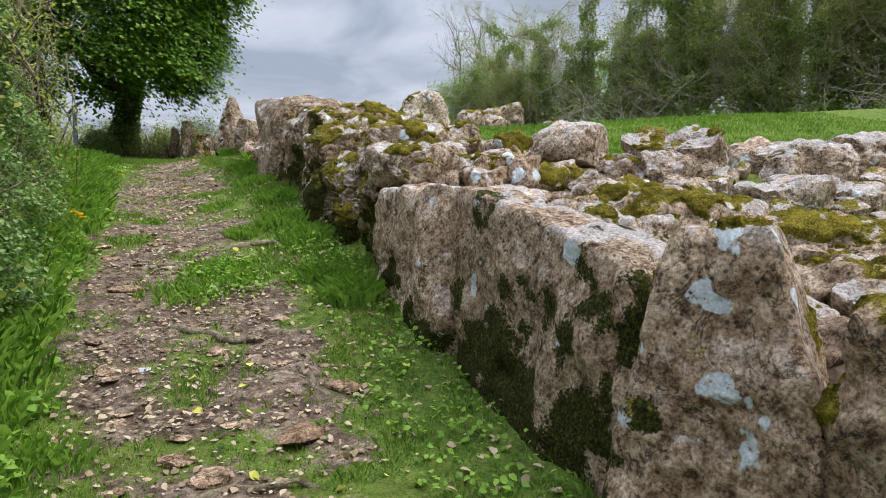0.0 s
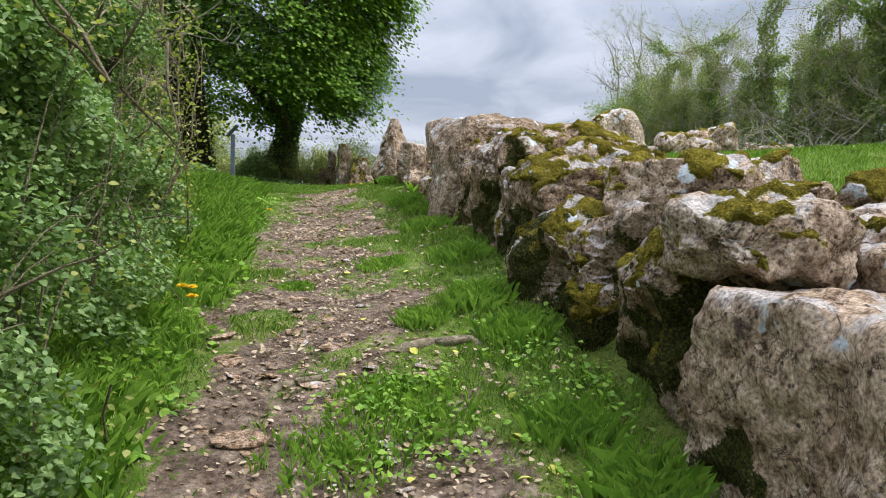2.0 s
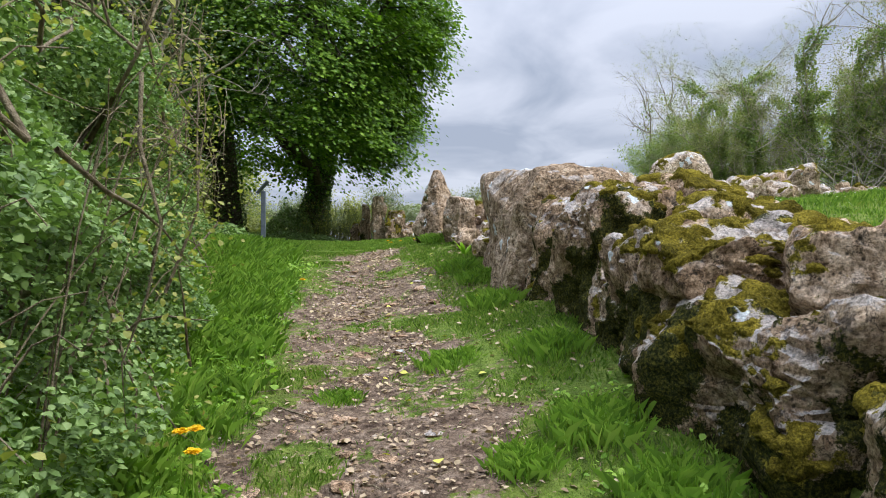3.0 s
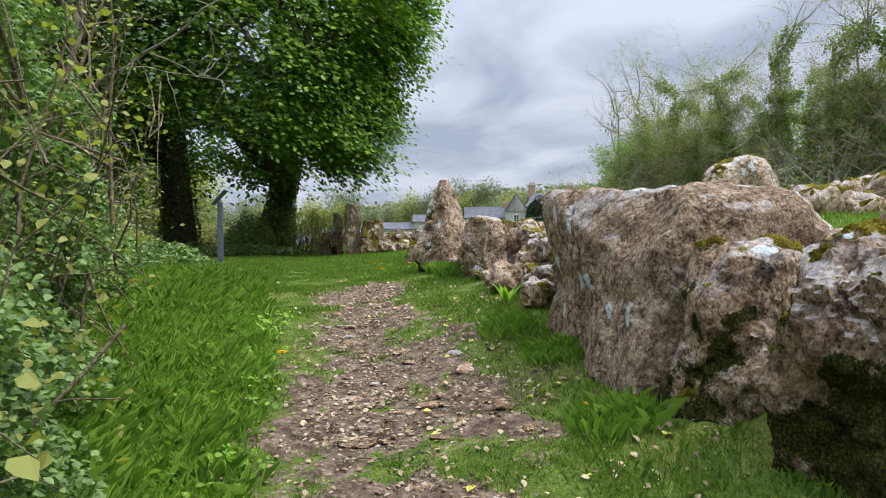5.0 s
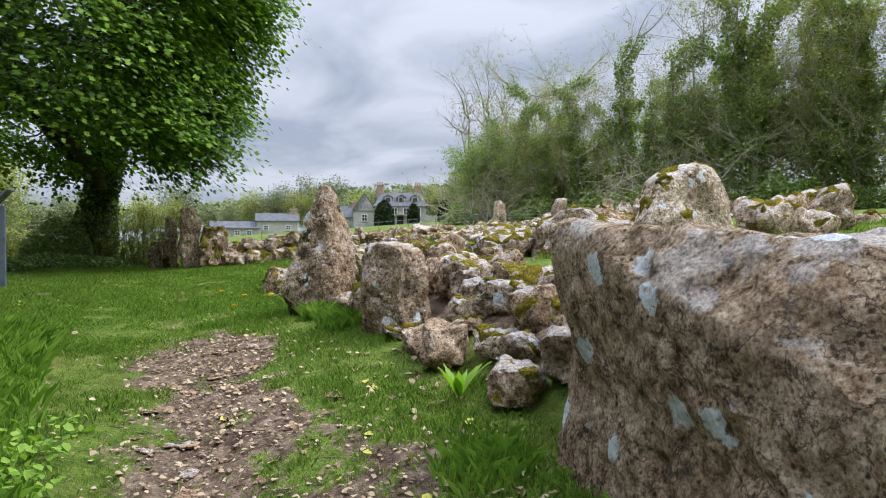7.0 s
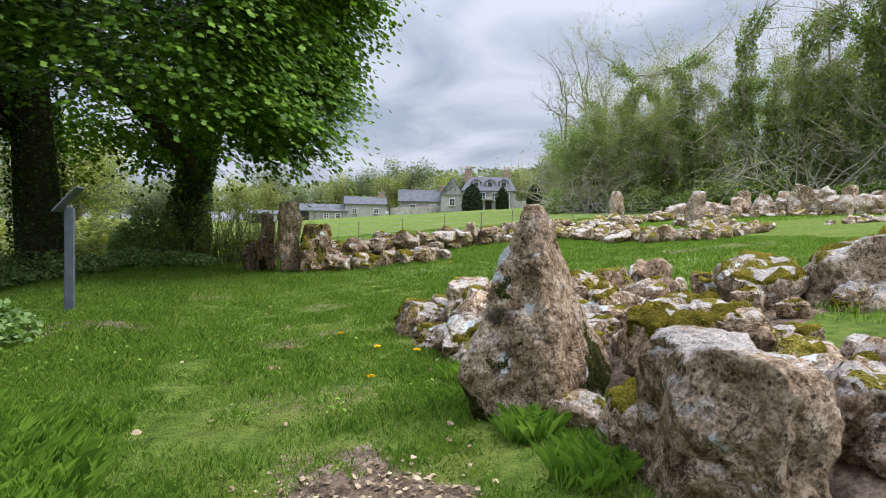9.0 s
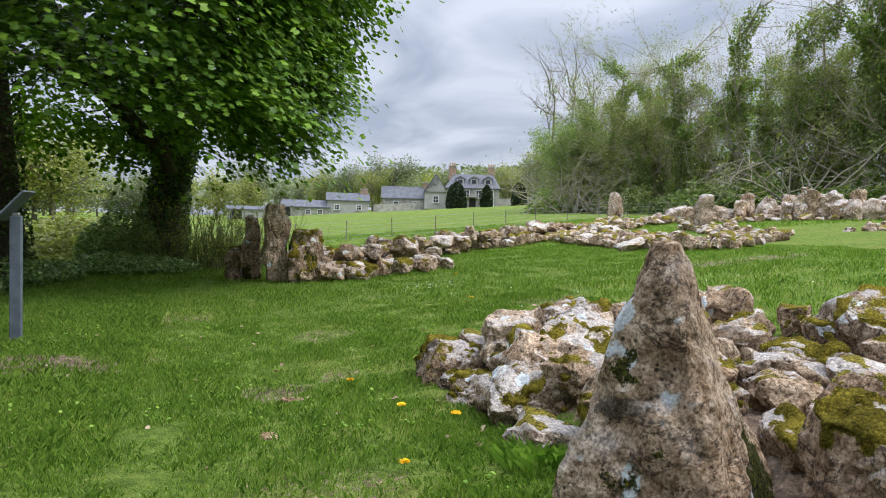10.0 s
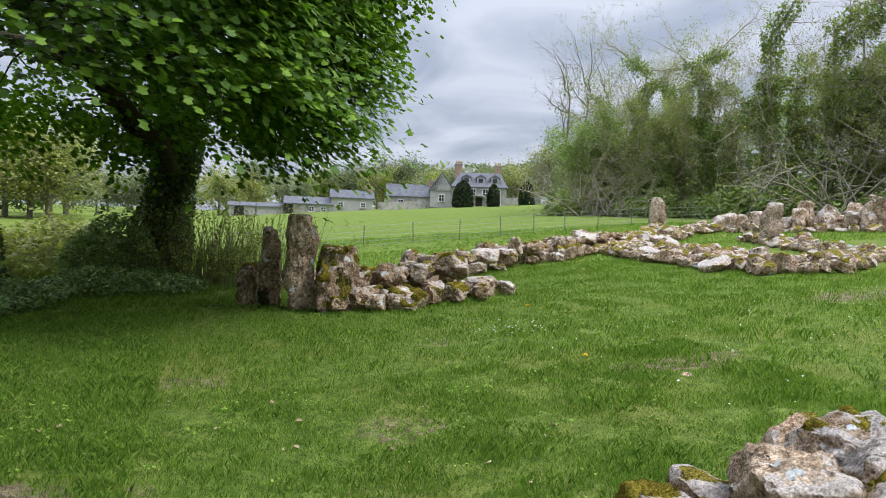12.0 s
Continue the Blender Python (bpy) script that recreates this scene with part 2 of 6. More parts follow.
class Nodes:
    """Short hand for building a node material."""

    def __init__(self, name, rough=0.9):
        self.m = bpy.data.materials.new(name)
        self.m.use_nodes = True
        self.t = self.m.node_tree
        self.b = self.t.nodes["Principled BSDF"]
        self.b.inputs["Roughness"].default_value = rough
        self.b.inputs["Specular IOR Level"].default_value = 0.1
        self.geo = self.t.nodes.new("ShaderNodeNewGeometry")
        self.pos = self.geo.outputs["Position"]

    def put(self, value, socket):
        if isinstance(value, bpy.types.NodeSocket):
            self.t.links.new(value, socket)
        else:
            socket.default_value = value

    def noise(self, scale, detail=4.0, rough=0.55, distort=0.0, at=None):
        n = self.t.nodes.new("ShaderNodeTexNoise")
        n.inputs["Scale"].default_value, n.inputs["Detail"].default_value = scale, detail
        n.inputs["Roughness"].default_value, n.inputs["Distortion"].default_value = rough, distort
        self.t.links.new(at or self.pos, n.inputs["Vector"])
        return n.outputs["Fac"]

    def cells(self, scale, at=None, feature="F1"):
        n = self.t.nodes.new("ShaderNodeTexVoronoi")
        n.feature = feature
        n.inputs["Scale"].default_value = scale
        self.t.links.new(at or self.pos, n.inputs["Vector"])
        return n.outputs["Distance"]

    def ramp(self, fac, *stops):
        n = self.t.nodes.new("ShaderNodeValToRGB")
        e = n.color_ramp.elements
        while len(e) < len(stops):
            e.new(0.5)
        for k, (p, c) in enumerate(stops):
            e[k].position = p
            e[k].color = (*c, 1) if len(c) == 3 else c
        self.put(fac, n.inputs["Fac"])
        return n.outputs["Color"]

    def step(self, fac, lo, hi):
        n = self.t.nodes.new("ShaderNodeMapRange")
        n.interpolation_type = "SMOOTHSTEP"
        n.inputs["From Min"].default_value, n.inputs["From Max"].default_value = lo, hi
        self.put(fac, n.inputs["Value"])
        return n.outputs["Result"]

    def mix(self, fac, a, b, mode="MIX"):
        n = self.t.nodes.new("ShaderNodeMix")
        n.data_type, n.blend_type = "RGBA", mode
        self.put(fac, n.inputs[0])
        for v, s in ((a, n.inputs[6]), (b, n.inputs[7])):
            self.put((*v, 1) if isinstance(v, tuple) and len(v) == 3 else v, s)
        return n.outputs[2]

    def math(self, op, a, b=0.0):
        n = self.t.nodes.new("ShaderNodeMath")
        n.operation = op
        self.put(a, n.inputs[0])
        self.put(b, n.inputs[1])
        return n.outputs[0]

    def up(self):
        n = self.t.nodes.new("ShaderNodeSeparateXYZ")
        self.t.links.new(self.geo.outputs["Normal"], n.inputs[0])
        return n.outputs["Z"]

    def island(self):
        return self.geo.outputs["Random Per Island"]

    def object_random(self):
        return self.t.nodes.new("ShaderNodeObjectInfo").outputs["Random"]

    def attribute(self, name):
        n = self.t.nodes.new("ShaderNodeAttribute")
        n.attribute_name = name
        return n.outputs["Fac"]

    def bump(self, height, strength=0.5, distance=0.02):
        n = self.t.nodes.new("ShaderNodeBump")
        n.inputs["Strength"].default_value, n.inputs["Distance"].default_value = strength, distance
        self.t.links.new(height, n.inputs["Height"])
        if self.b.inputs["Normal"].links:
            self.t.links.new(self.b.inputs["Normal"].links[0].from_socket, n.inputs["Normal"])
        self.t.links.new(n.outputs[0], self.b.inputs["Normal"])

    def colour(self, c):
        self.put((*c, 1) if isinstance(c, tuple) and len(c) == 3 else c, self.b.inputs["Base Color"])
        return self.m

    def thin(self, colour, amount=0.4):
        """Leaves let some light through."""
        tr = self.t.nodes.new("ShaderNodeBsdfTranslucent")
        mx = self.t.nodes.new("ShaderNodeMixShader")
        mx.inputs[0].default_value = amount
        self.put(colour, tr.inputs["Color"])
        out = self.t.nodes["Material Output"]
        self.t.links.new(self.b.outputs[0], mx.inputs[1])
        self.t.links.new(tr.outputs[0], mx.inputs[2])
        self.t.links.new(mx.outputs[0], out.inputs["Surface"])


def stone_material(name, dark=0.5, pale=0.5, lichen=0.5, tint=(1, 1, 1)):
    n = Nodes(name, 0.92)
    h, fine, big = n.noise(17, 12, 0.72), n.noise(75, 7, 0.7), n.noise(1.7, 5, 0.62)
    # low spots of the bump noise are also coloured darker, as shaded hollows
    c = n.ramp(h, (0.35, (0.1, 0.077, 0.054)), (0.43, (0.26, 0.212, 0.158)), (0.50, (0.41, 0.353, 0.282)), (0.57, (0.53, 0.475, 0.4)), (0.66, (0.68, 0.635, 0.56)))
    c = n.mix(n.math("MULTIPLY", n.step(big, 0.45, 0.56), 0.55), c, n.mix(0.75, c, (0.42, 0.31, 0.22), "MULTIPLY"))
    c = n.mix(0.9, c, n.ramp(fine, (0.36, (0.3, 0.28, 0.26)), (0.49, (0.9, 0.89, 0.87)), (0.62, (1.4, 1.38, 1.34))), "MULTIPLY")
    c = n.mix(1.0, c, tint, "MULTIPLY")
    c = n.mix(0.8, c, n.ramp(n.object_random(), (0.0, (0.7, 0.67, 0.64)), (0.4, (0.86, 0.82, 0.78)), (0.75, (0.98, 0.92, 0.87)), (1.0, (1.1, 1.07, 1.05))), "MULTIPLY")
    # weather pits and cracks, the dirt and missing shade inside them painted dark
    pit_shade = n.math("MULTIPLY", n.math("SUBTRACT", 1.0, n.step(n.cells(26), 0.12, 0.3)), n.step(n.noise(5, 5, 0.6), 0.44, 0.54))
    c = n.mix(n.math("MULTIPLY", pit_shade, 0.85), c, (0.022, 0.018, 0.013))
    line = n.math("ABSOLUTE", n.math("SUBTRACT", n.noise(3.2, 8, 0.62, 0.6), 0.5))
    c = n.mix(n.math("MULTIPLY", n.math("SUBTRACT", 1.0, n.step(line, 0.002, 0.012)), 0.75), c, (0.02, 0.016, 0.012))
    up = n.up()
    # pale crust on open upper faces
    crust = n.math("MULTIPLY", n.step(up, 0.15, 0.8), n.step(n.noise(2.6, 9, 0.62, 0.3), 0.60 - 0.22 * pale, 0.635 - 0.22 * pale))
    c = n.mix(n.math("MULTIPLY", crust, 0.52), c, n.ramp(fine, (0.34, (0.22, 0.215, 0.21)), (0.5, (0.5, 0.49, 0.485)), (0.64, (0.73, 0.72, 0.715))))
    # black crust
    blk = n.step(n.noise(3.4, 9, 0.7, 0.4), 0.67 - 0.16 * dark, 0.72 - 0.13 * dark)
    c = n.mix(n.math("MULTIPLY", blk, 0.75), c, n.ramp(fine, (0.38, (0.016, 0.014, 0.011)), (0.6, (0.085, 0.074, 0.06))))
    # pale lichen rosettes
    wob = n.t.nodes.new("ShaderNodeMix")
    wob.data_type = "VECTOR"
    wob.inputs[0].default_value = 0.14
    n.t.links.new(n.pos, wob.inputs[4])
    nz = n.t.nodes.new("ShaderNodeTexNoise")
    nz.inputs["Scale"].default_value, nz.inputs["Detail"].default_value = 11, 5
    n.t.links.new(n.pos, nz.inputs["Vector"])
    n.t.links.new(nz.outputs["Color"], wob.inputs[5])
    ros = n.math("SUBTRACT", 1.0, n.step(n.cells(4.6, wob.outputs[1]), 0.14 + 0.1 * lichen, 0.18 + 0.1 * lichen))
    ros = n.math("MULTIPLY", ros, n.step(n.noise(2.3, 2), 0.49, 0.53))
    ros = n.math("MULTIPLY", ros, n.step(n.noise(42, 5, 0.6), 0.33, 0.42))
    c = n.mix(ros, c, n.ramp(fine, (0.34, (0.4, 0.44, 0.45)), (0.62, (0.68, 0.72, 0.73))))
    # rust-orange specks
    c = n.mix(n.math("MULTIPLY", n.step(n.noise(7, 7, 0.7), 0.64, 0.70), 0.4), c, (0.4, 0.22, 0.07))
    # moss film, in the places where the cushions sit, and damp dark moss that also paints foot shade
    ragged = n.math("ADD", n.math("MULTIPLY", n.math("SUBTRACT", n.noise(70, 5, 0.7), 0.5), 1.1), n.math("MULTIPLY", n.math("SUBTRACT", n.noise(17, 5, 0.6), 0.5), 1.0))
    damp_shade_mask = n.step(n.math("ADD", n.attribute("damp_shade"), ragged), 0.26, 0.42)
    c = n.mix(damp_shade_mask, c, n.ramp(fine, (0.36, (0.006, 0.008, 0.003)), (0.5, (0.028, 0.032, 0.007)), (0.62, (0.1, 0.09, 0.015))))
    film = n.step(n.math("ADD", n.attribute("moss"), ragged), 0.26, 0.42)
    c = n.mix(film, c, n.ramp(fine, (0.36, (0.022, 0.021, 0.005)), (0.48, (0.11, 0.092, 0.014)), (0.62, (0.32, 0.26, 0.038))))
    n.bump(h, 0.8, 0.035)
    n.bump(n.cells(26), 0.5, 0.025)
    n.bump(fine, 0.8, 0.012)
    return n.colour(c)


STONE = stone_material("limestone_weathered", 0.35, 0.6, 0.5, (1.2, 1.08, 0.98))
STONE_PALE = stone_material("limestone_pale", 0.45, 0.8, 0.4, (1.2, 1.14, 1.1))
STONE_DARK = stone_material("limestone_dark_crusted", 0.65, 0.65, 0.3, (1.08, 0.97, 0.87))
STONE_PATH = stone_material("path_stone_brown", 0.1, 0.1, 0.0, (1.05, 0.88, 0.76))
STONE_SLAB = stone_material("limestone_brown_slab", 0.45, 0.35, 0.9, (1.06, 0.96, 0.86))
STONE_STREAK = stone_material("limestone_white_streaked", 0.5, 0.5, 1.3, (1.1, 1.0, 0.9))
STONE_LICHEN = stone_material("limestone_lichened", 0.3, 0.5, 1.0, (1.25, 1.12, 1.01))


def moss_material(name, lo, mid, hi):
    n = Nodes(name, 1.0)
    n.b.inputs["Specular IOR Level"].default_value = 0.05
    f = n.noise(95, 5, 0.7)
    c = n.ramp(n.math("ADD", n.math("MULTIPLY", f, 0.6), n.math("MULTIPLY", n.noise(5, 4), 0.4)), (0.36, lo), (0.5, mid), (0.62, hi))
    n.bump(f, 1.0, 0.03)
    n.bump(n.noise(28, 4), 0.7, 0.04)
    return n.colour(c)


MOSS = moss_material("moss_golden", (0.028, 0.026, 0.005), (0.15, 0.122, 0.016), (0.36, 0.29, 0.04))
MOSS_DARK = moss_material("moss_dark", (0.006, 0.009, 0.002), (0.024, 0.03, 0.006), (0.085, 0.085, 0.013))


def ground_material():
    n = Nodes("turf_and_earth", 0.95)
    bare = n.attribute("bare")
    fine, mid, big = n.noise(70, 6, 0.65), n.noise(9, 5, 0.6), n.noise(0.9, 4)
    turf = n.ramp(n.math("ADD", n.math("MULTIPLY", mid, 0.6), n.math("MULTIPLY", fine, 0.4)), (0.36, (0.045, 0.075, 0.013)), (0.5, (0.115, 0.175, 0.028)), (0.64, (0.2, 0.25, 0.055)))
    turf = n.mix(n.step(big, 0.46, 0.66), turf, n.mix(0.5, turf, (0.19, 0.2, 0.05)))
    earth = n.ramp(mid, (0.32, (0.085, 0.058, 0.042)), (0.5, (0.2, 0.145, 0.105)), (0.68, (0.35, 0.27, 0.205)))
    earth = n.mix(0.8, earth, n.ramp(n.noise(38, 7, 0.7), (0.3, (0.35, 0.33, 0.32)), (0.5, (0.85, 0.84, 0.83)), (0.66, (1.55, 1.5, 1.42))), "MULTIPLY")
    edge = n.math("ADD", bare, n.math("MULTIPLY", n.math("SUBTRACT", n.noise(19, 8, 0.72), 0.5), 1.9))
    c = n.mix(n.step(edge, 0.30, 0.52), turf, earth)
    n.bump(n.noise(34, 8, 0.7), 0.9, 0.045)
    n.bump(n.cells(45), 0.4, 0.02)
    return n.colour(c)


GROUND = ground_material()


def leaf_material(name, stops, through=0.35, rough=0.5, coarse=0.7):
    n = Nodes(name, rough)
    n.b.inputs["Specular IOR Level"].default_value = 0.22
    r = n.math("ADD", n.math("MULTIPLY", n.island(), 0.65), n.math("MULTIPLY", n.noise(coarse, 3), 0.35))
    c = n.ramp(r, *stops)
    n.colour(c)
    n.thin(n.mix(1.0, c, (1.5, 1.7, 0.7), "MULTIPLY"), through)
    return n.m


GRASS = leaf_material("grass_blades", ((0.15, (0.065, 0.135, 0.018)), (0.45, (0.145, 0.25, 0.034)), (0.75, (0.235, 0.345, 0.06)), (0.95, (0.36, 0.35, 0.13))), 0.34, 0.6, 1.2)
GRASS_LONG = leaf_material("grass_lush", ((0.15, (0.09, 0.18, 0.024)), (0.5, (0.185, 0.325, 0.038)), (0.9, (0.29, 0.415, 0.07))), 0.36, 0.5, 1.5)
LEAF_SYCAMORE = leaf_material("leaf_sycamore", ((0.15, (0.042, 0.095, 0.011)), (0.5, (0.1, 0.2, 0.019)), (0.85, (0.21, 0.34, 0.036))), 0.27, 0.5)
LEAF_BRAMBLE = leaf_material("leaf_bramble", ((0.1, (0.06, 0.105, 0.034)), (0.5, (0.165, 0.26, 0.082)), (0.85, (0.29, 0.39, 0.15)), (0.97, (0.4, 0.46, 0.24))), 0.25, 0.42)
LEAF_HAW = leaf_material("leaf_hawthorn", ((0.1, (0.12, 0.14, 0.032)), (0.5, (0.25, 0.265, 0.06)), (0.85, (0.36, 0.35, 0.11)), (0.98, (0.42, 0.28, 0.13))), 0.35, 0.5)
LEAF_IVY = leaf_material("leaf_ivy", ((0.1, (0.025, 0.052, 0.014)), (0.55, (0.065, 0.115, 0.032)), (0.9, (0.125, 0.18, 0.058))), 0.15, 0.38)
LEAF_WOOD = leaf_material("leaf_woodland", ((0.1, (0.125, 0.14, 0.046)), (0.5, (0.23, 0.245, 0.08)), (0.85, (0.34, 0.34, 0.125)), (0.97, (0.41, 0.4, 0.17))), 0.35, 0.55, 0.25)
LEAF_SPRING = leaf_material("leaf_spring", ((0.1, (0.12, 0.16, 0.03)), (0.5, (0.22, 0.26, 0.045)), (0.9, (0.34, 0.35, 0.08))), 0.35, 0.55, 0.25)
LEAF_YEW = leaf_material("leaf_yew", ((0.1, (0.014, 0.026, 0.012)), (0.6, (0.03, 0.05, 0.022)), (0.9, (0.05, 0.075, 0.032))), 0.1, 0.6)
LITTER = leaf_material("leaf_litter_dry", ((0.1, (0.12, 0.08, 0.05)), (0.45, (0.31, 0.225, 0.14)), (0.8, (0.5, 0.4, 0.27)), (0.97, (0.58, 0.52, 0.24))), 0.1, 0.7)
LITTER_YELLOW = leaf_material("leaf_fallen_yellow", ((0.1, (0.45, 0.42, 0.07)), (0.9, (0.6, 0.58, 0.14))), 0.2, 0.6)
PETAL = leaf_material("petal_dandelion", ((0.1, (0.7, 0.4, 0.01)), (0.9, (0.8, 0.56, 0.02))), 0.2, 0.6)
LEAF_WOODIVY = leaf_material("leaf_woodland_ivy", ((0.1, (0.08, 0.125, 0.04)), (0.5, (0.175, 0.24, 0.075)), (0.85, (0.28, 0.335, 0.115)), (0.97, (0.36, 0.385, 0.16))), 0.33, 0.55, 0.3)
# distance haze is mixed into this leaf colour as grey
LEAF_FAR_HAZE = leaf_material("leaf_distant_haze_grey", ((0.1, (0.1, 0.125, 0.075)), (0.5, (0.165, 0.19, 0.115)), (0.9, (0.24, 0.25, 0.165))), 0.25, 0.7, 0.2)
DAISY = leaf_material("petal_daisy", ((0.1, (0.7, 0.7, 0.68)), (0.9, (0.8, 0.8, 0.8))), 0.2, 0.6)


def bark_material(name, lo, hi, scale=14):
    n = Nodes(name, 0.95)
    c = n.ramp(n.noise(scale, 6, 0.65, 0.3), (0.32, lo), (0.66, hi))
    c = n.mix(n.math("MULTIPLY", n.step(n.noise(3, 4), 0.55, 0.66), 0.5), c, (0.09, 0.1, 0.04))
    n.bump(n.noise(scale * 2, 7, 0.7), 0.9, 0.04)
    return n.colour(c)


BARK = bark_material("bark_dark", (0.03, 0.025, 0.018), (0.1, 0.085, 0.062))
BARK_PALE = bark_material("bark_pale", (0.2, 0.17, 0.125), (0.46, 0.41, 0.32))
TWIG = bark_material("twig_brown", (0.13, 0.1, 0.065), (0.36, 0.3, 0.2), 20)
TWIG_GREY = bark_material("twig_grey", (0.13, 0.115, 0.095), (0.3, 0.265, 0.215), 20)


def plain(name, colour, rough=0.7, spread=0.25, scale=6, metal=0.0):
    n = Nodes(name, rough)
    n.b.inputs["Metallic"].default_value = metal
    lo, hi = tuple(v * (1 - spread) for v in colour), tuple(min(1, v * (1 + spread)) for v in colour)
    c = n.ramp(n.noise(scale, 6, 0.6), (0.35, lo), (0.65, hi))
    n.bump(n.noise(scale * 6, 4), 0.25, 0.01)
    return n.colour(c)


POST_GREY = plain("post_painted_grey", (0.115, 0.135, 0.16), 0.55, 0.15, 9)
ALLOY = plain("bare_alloy", (0.55, 0.56, 0.58), 0.4, 0.1, 20, 0.8)
WIRE = plain("wire_galvanised", (0.28, 0.29, 0.3), 0.5, 0.1, 20, 0.6)
FENCE_WOOD = plain("fence_weathered_wood", (0.17, 0.15, 0.125), 0.9, 0.3, 12)
HOUSE_STONE = plain("house_rubble_stone", (0.34, 0.325, 0.295), 0.95, 0.28, 1.4)
RENDER_WHITE = plain("house_pale_render", (0.40, 0.39, 0.37), 0.9, 0.1, 0.8)
SLATE = plain("roof_slate", (0.12, 0.125, 0.14), 0.85, 0.2, 1.2)
BRICK = plain("chimney_brick", (0.36, 0.25, 0.18), 0.9, 0.25, 3)
FRAME_WHITE = plain("window_frame_white", (0.72, 0.72, 0.7), 0.6, 0.05, 3)
DOOR_DARK = plain("barn_door_dark", (0.035, 0.033, 0.032), 0.7, 0.2, 2)
POT = plain("chimney_pot_clay", (0.4, 0.27, 0.17), 0.85, 0.15, 4)


def glass_material():
    n = Nodes("window_glass", 0.06)
    n.b.inputs["Specular IOR Level"].default_value = 0.6
    return n.colour((0.03, 0.035, 0.04))


GLASS = glass_material()
PRINT = plain("panel_print_dull", (0.16, 0.17, 0.17), 0.6, 0.3, 30)

# ---- the ground, one sheet to the horizon ----


def spaced(near_lo, near_hi, step, far_lo, far_hi, growth=1.14):
    mid = list(np.arange(near_lo, near_hi, step))
    lo, hi, s = near_lo, mid[-1], step
    below, above = [], []
    while lo > far_lo:
        s *= growth
        lo -= s
        below.append(lo)
    s = step
    while hi < far_hi:
        s *= growth
        hi += s
        above.append(hi)
    return np.array(below[::-1] + mid + above)


gxs = spaced(-1.6, 4.6, 0.05, -1800, 1800)
gys = spaced(-1.5, 21.0, 0.06, -1200, 2600, 1.1)
gx, gy = np.meshgrid(gxs, gys)
gbare = bare_mask(gx, gy)
gzs = ground_z(gx, gy)
near = np.exp(-(np.maximum(0, np.abs(gx - 1) - 6) ** 2 + np.maximum(0, np.abs(gy - 10) - 14) ** 2) / 60)
gzs = gzs + near * (0.022 * flat_noise(gx, gy, 3.1, 21) + gbare * (0.016 * flat_noise(gx, gy, 9, 22) + 0.01 * np.abs(flat_noise(gx, gy, 22, 23))))
gzs = gzs + 0.12 * flat_noise(gx, gy, 0.12, 24) * smooth_step(25, 60, gy)
ny, nx = gx.shape
gi = np.arange(ny * nx).reshape(ny, nx)
gfaces = np.stack([gi[:-1, :-1], gi[:-1, 1:], gi[1:, 1:], gi[1:, :-1]], -1).reshape(-1, 4)
ground_mesh = np_mesh("ground", np.stack([gx.ravel(), gy.ravel(), gzs.ravel()], 1), gfaces, True)
ground_mesh.attributes.new("bare", "FLOAT", "POINT").data.foreach_set("value", gbare.ravel().astype(np.float32))
ground = thing("ground", ground_mesh, GROUND, "trodden earth path between green turf, running out into a field", "ground", kind="structure")

# ---- stones ----
_ico = {}


def ico(level):
    if level not in _ico:
        bm = bmesh.new()
        bmesh.ops.create_icosphere(bm, subdivisions=level, radius=1)
        bm.verts.ensure_lookup_table()
        v = np.array([q.co[:] for q in bm.verts])
        f = np.array([[q.index for q in p.verts] for p in bm.faces])
        bm.free()
        _ico[level] = v / np.linalg.norm(v, axis=1, keepdims=True), f
    return _ico[level]


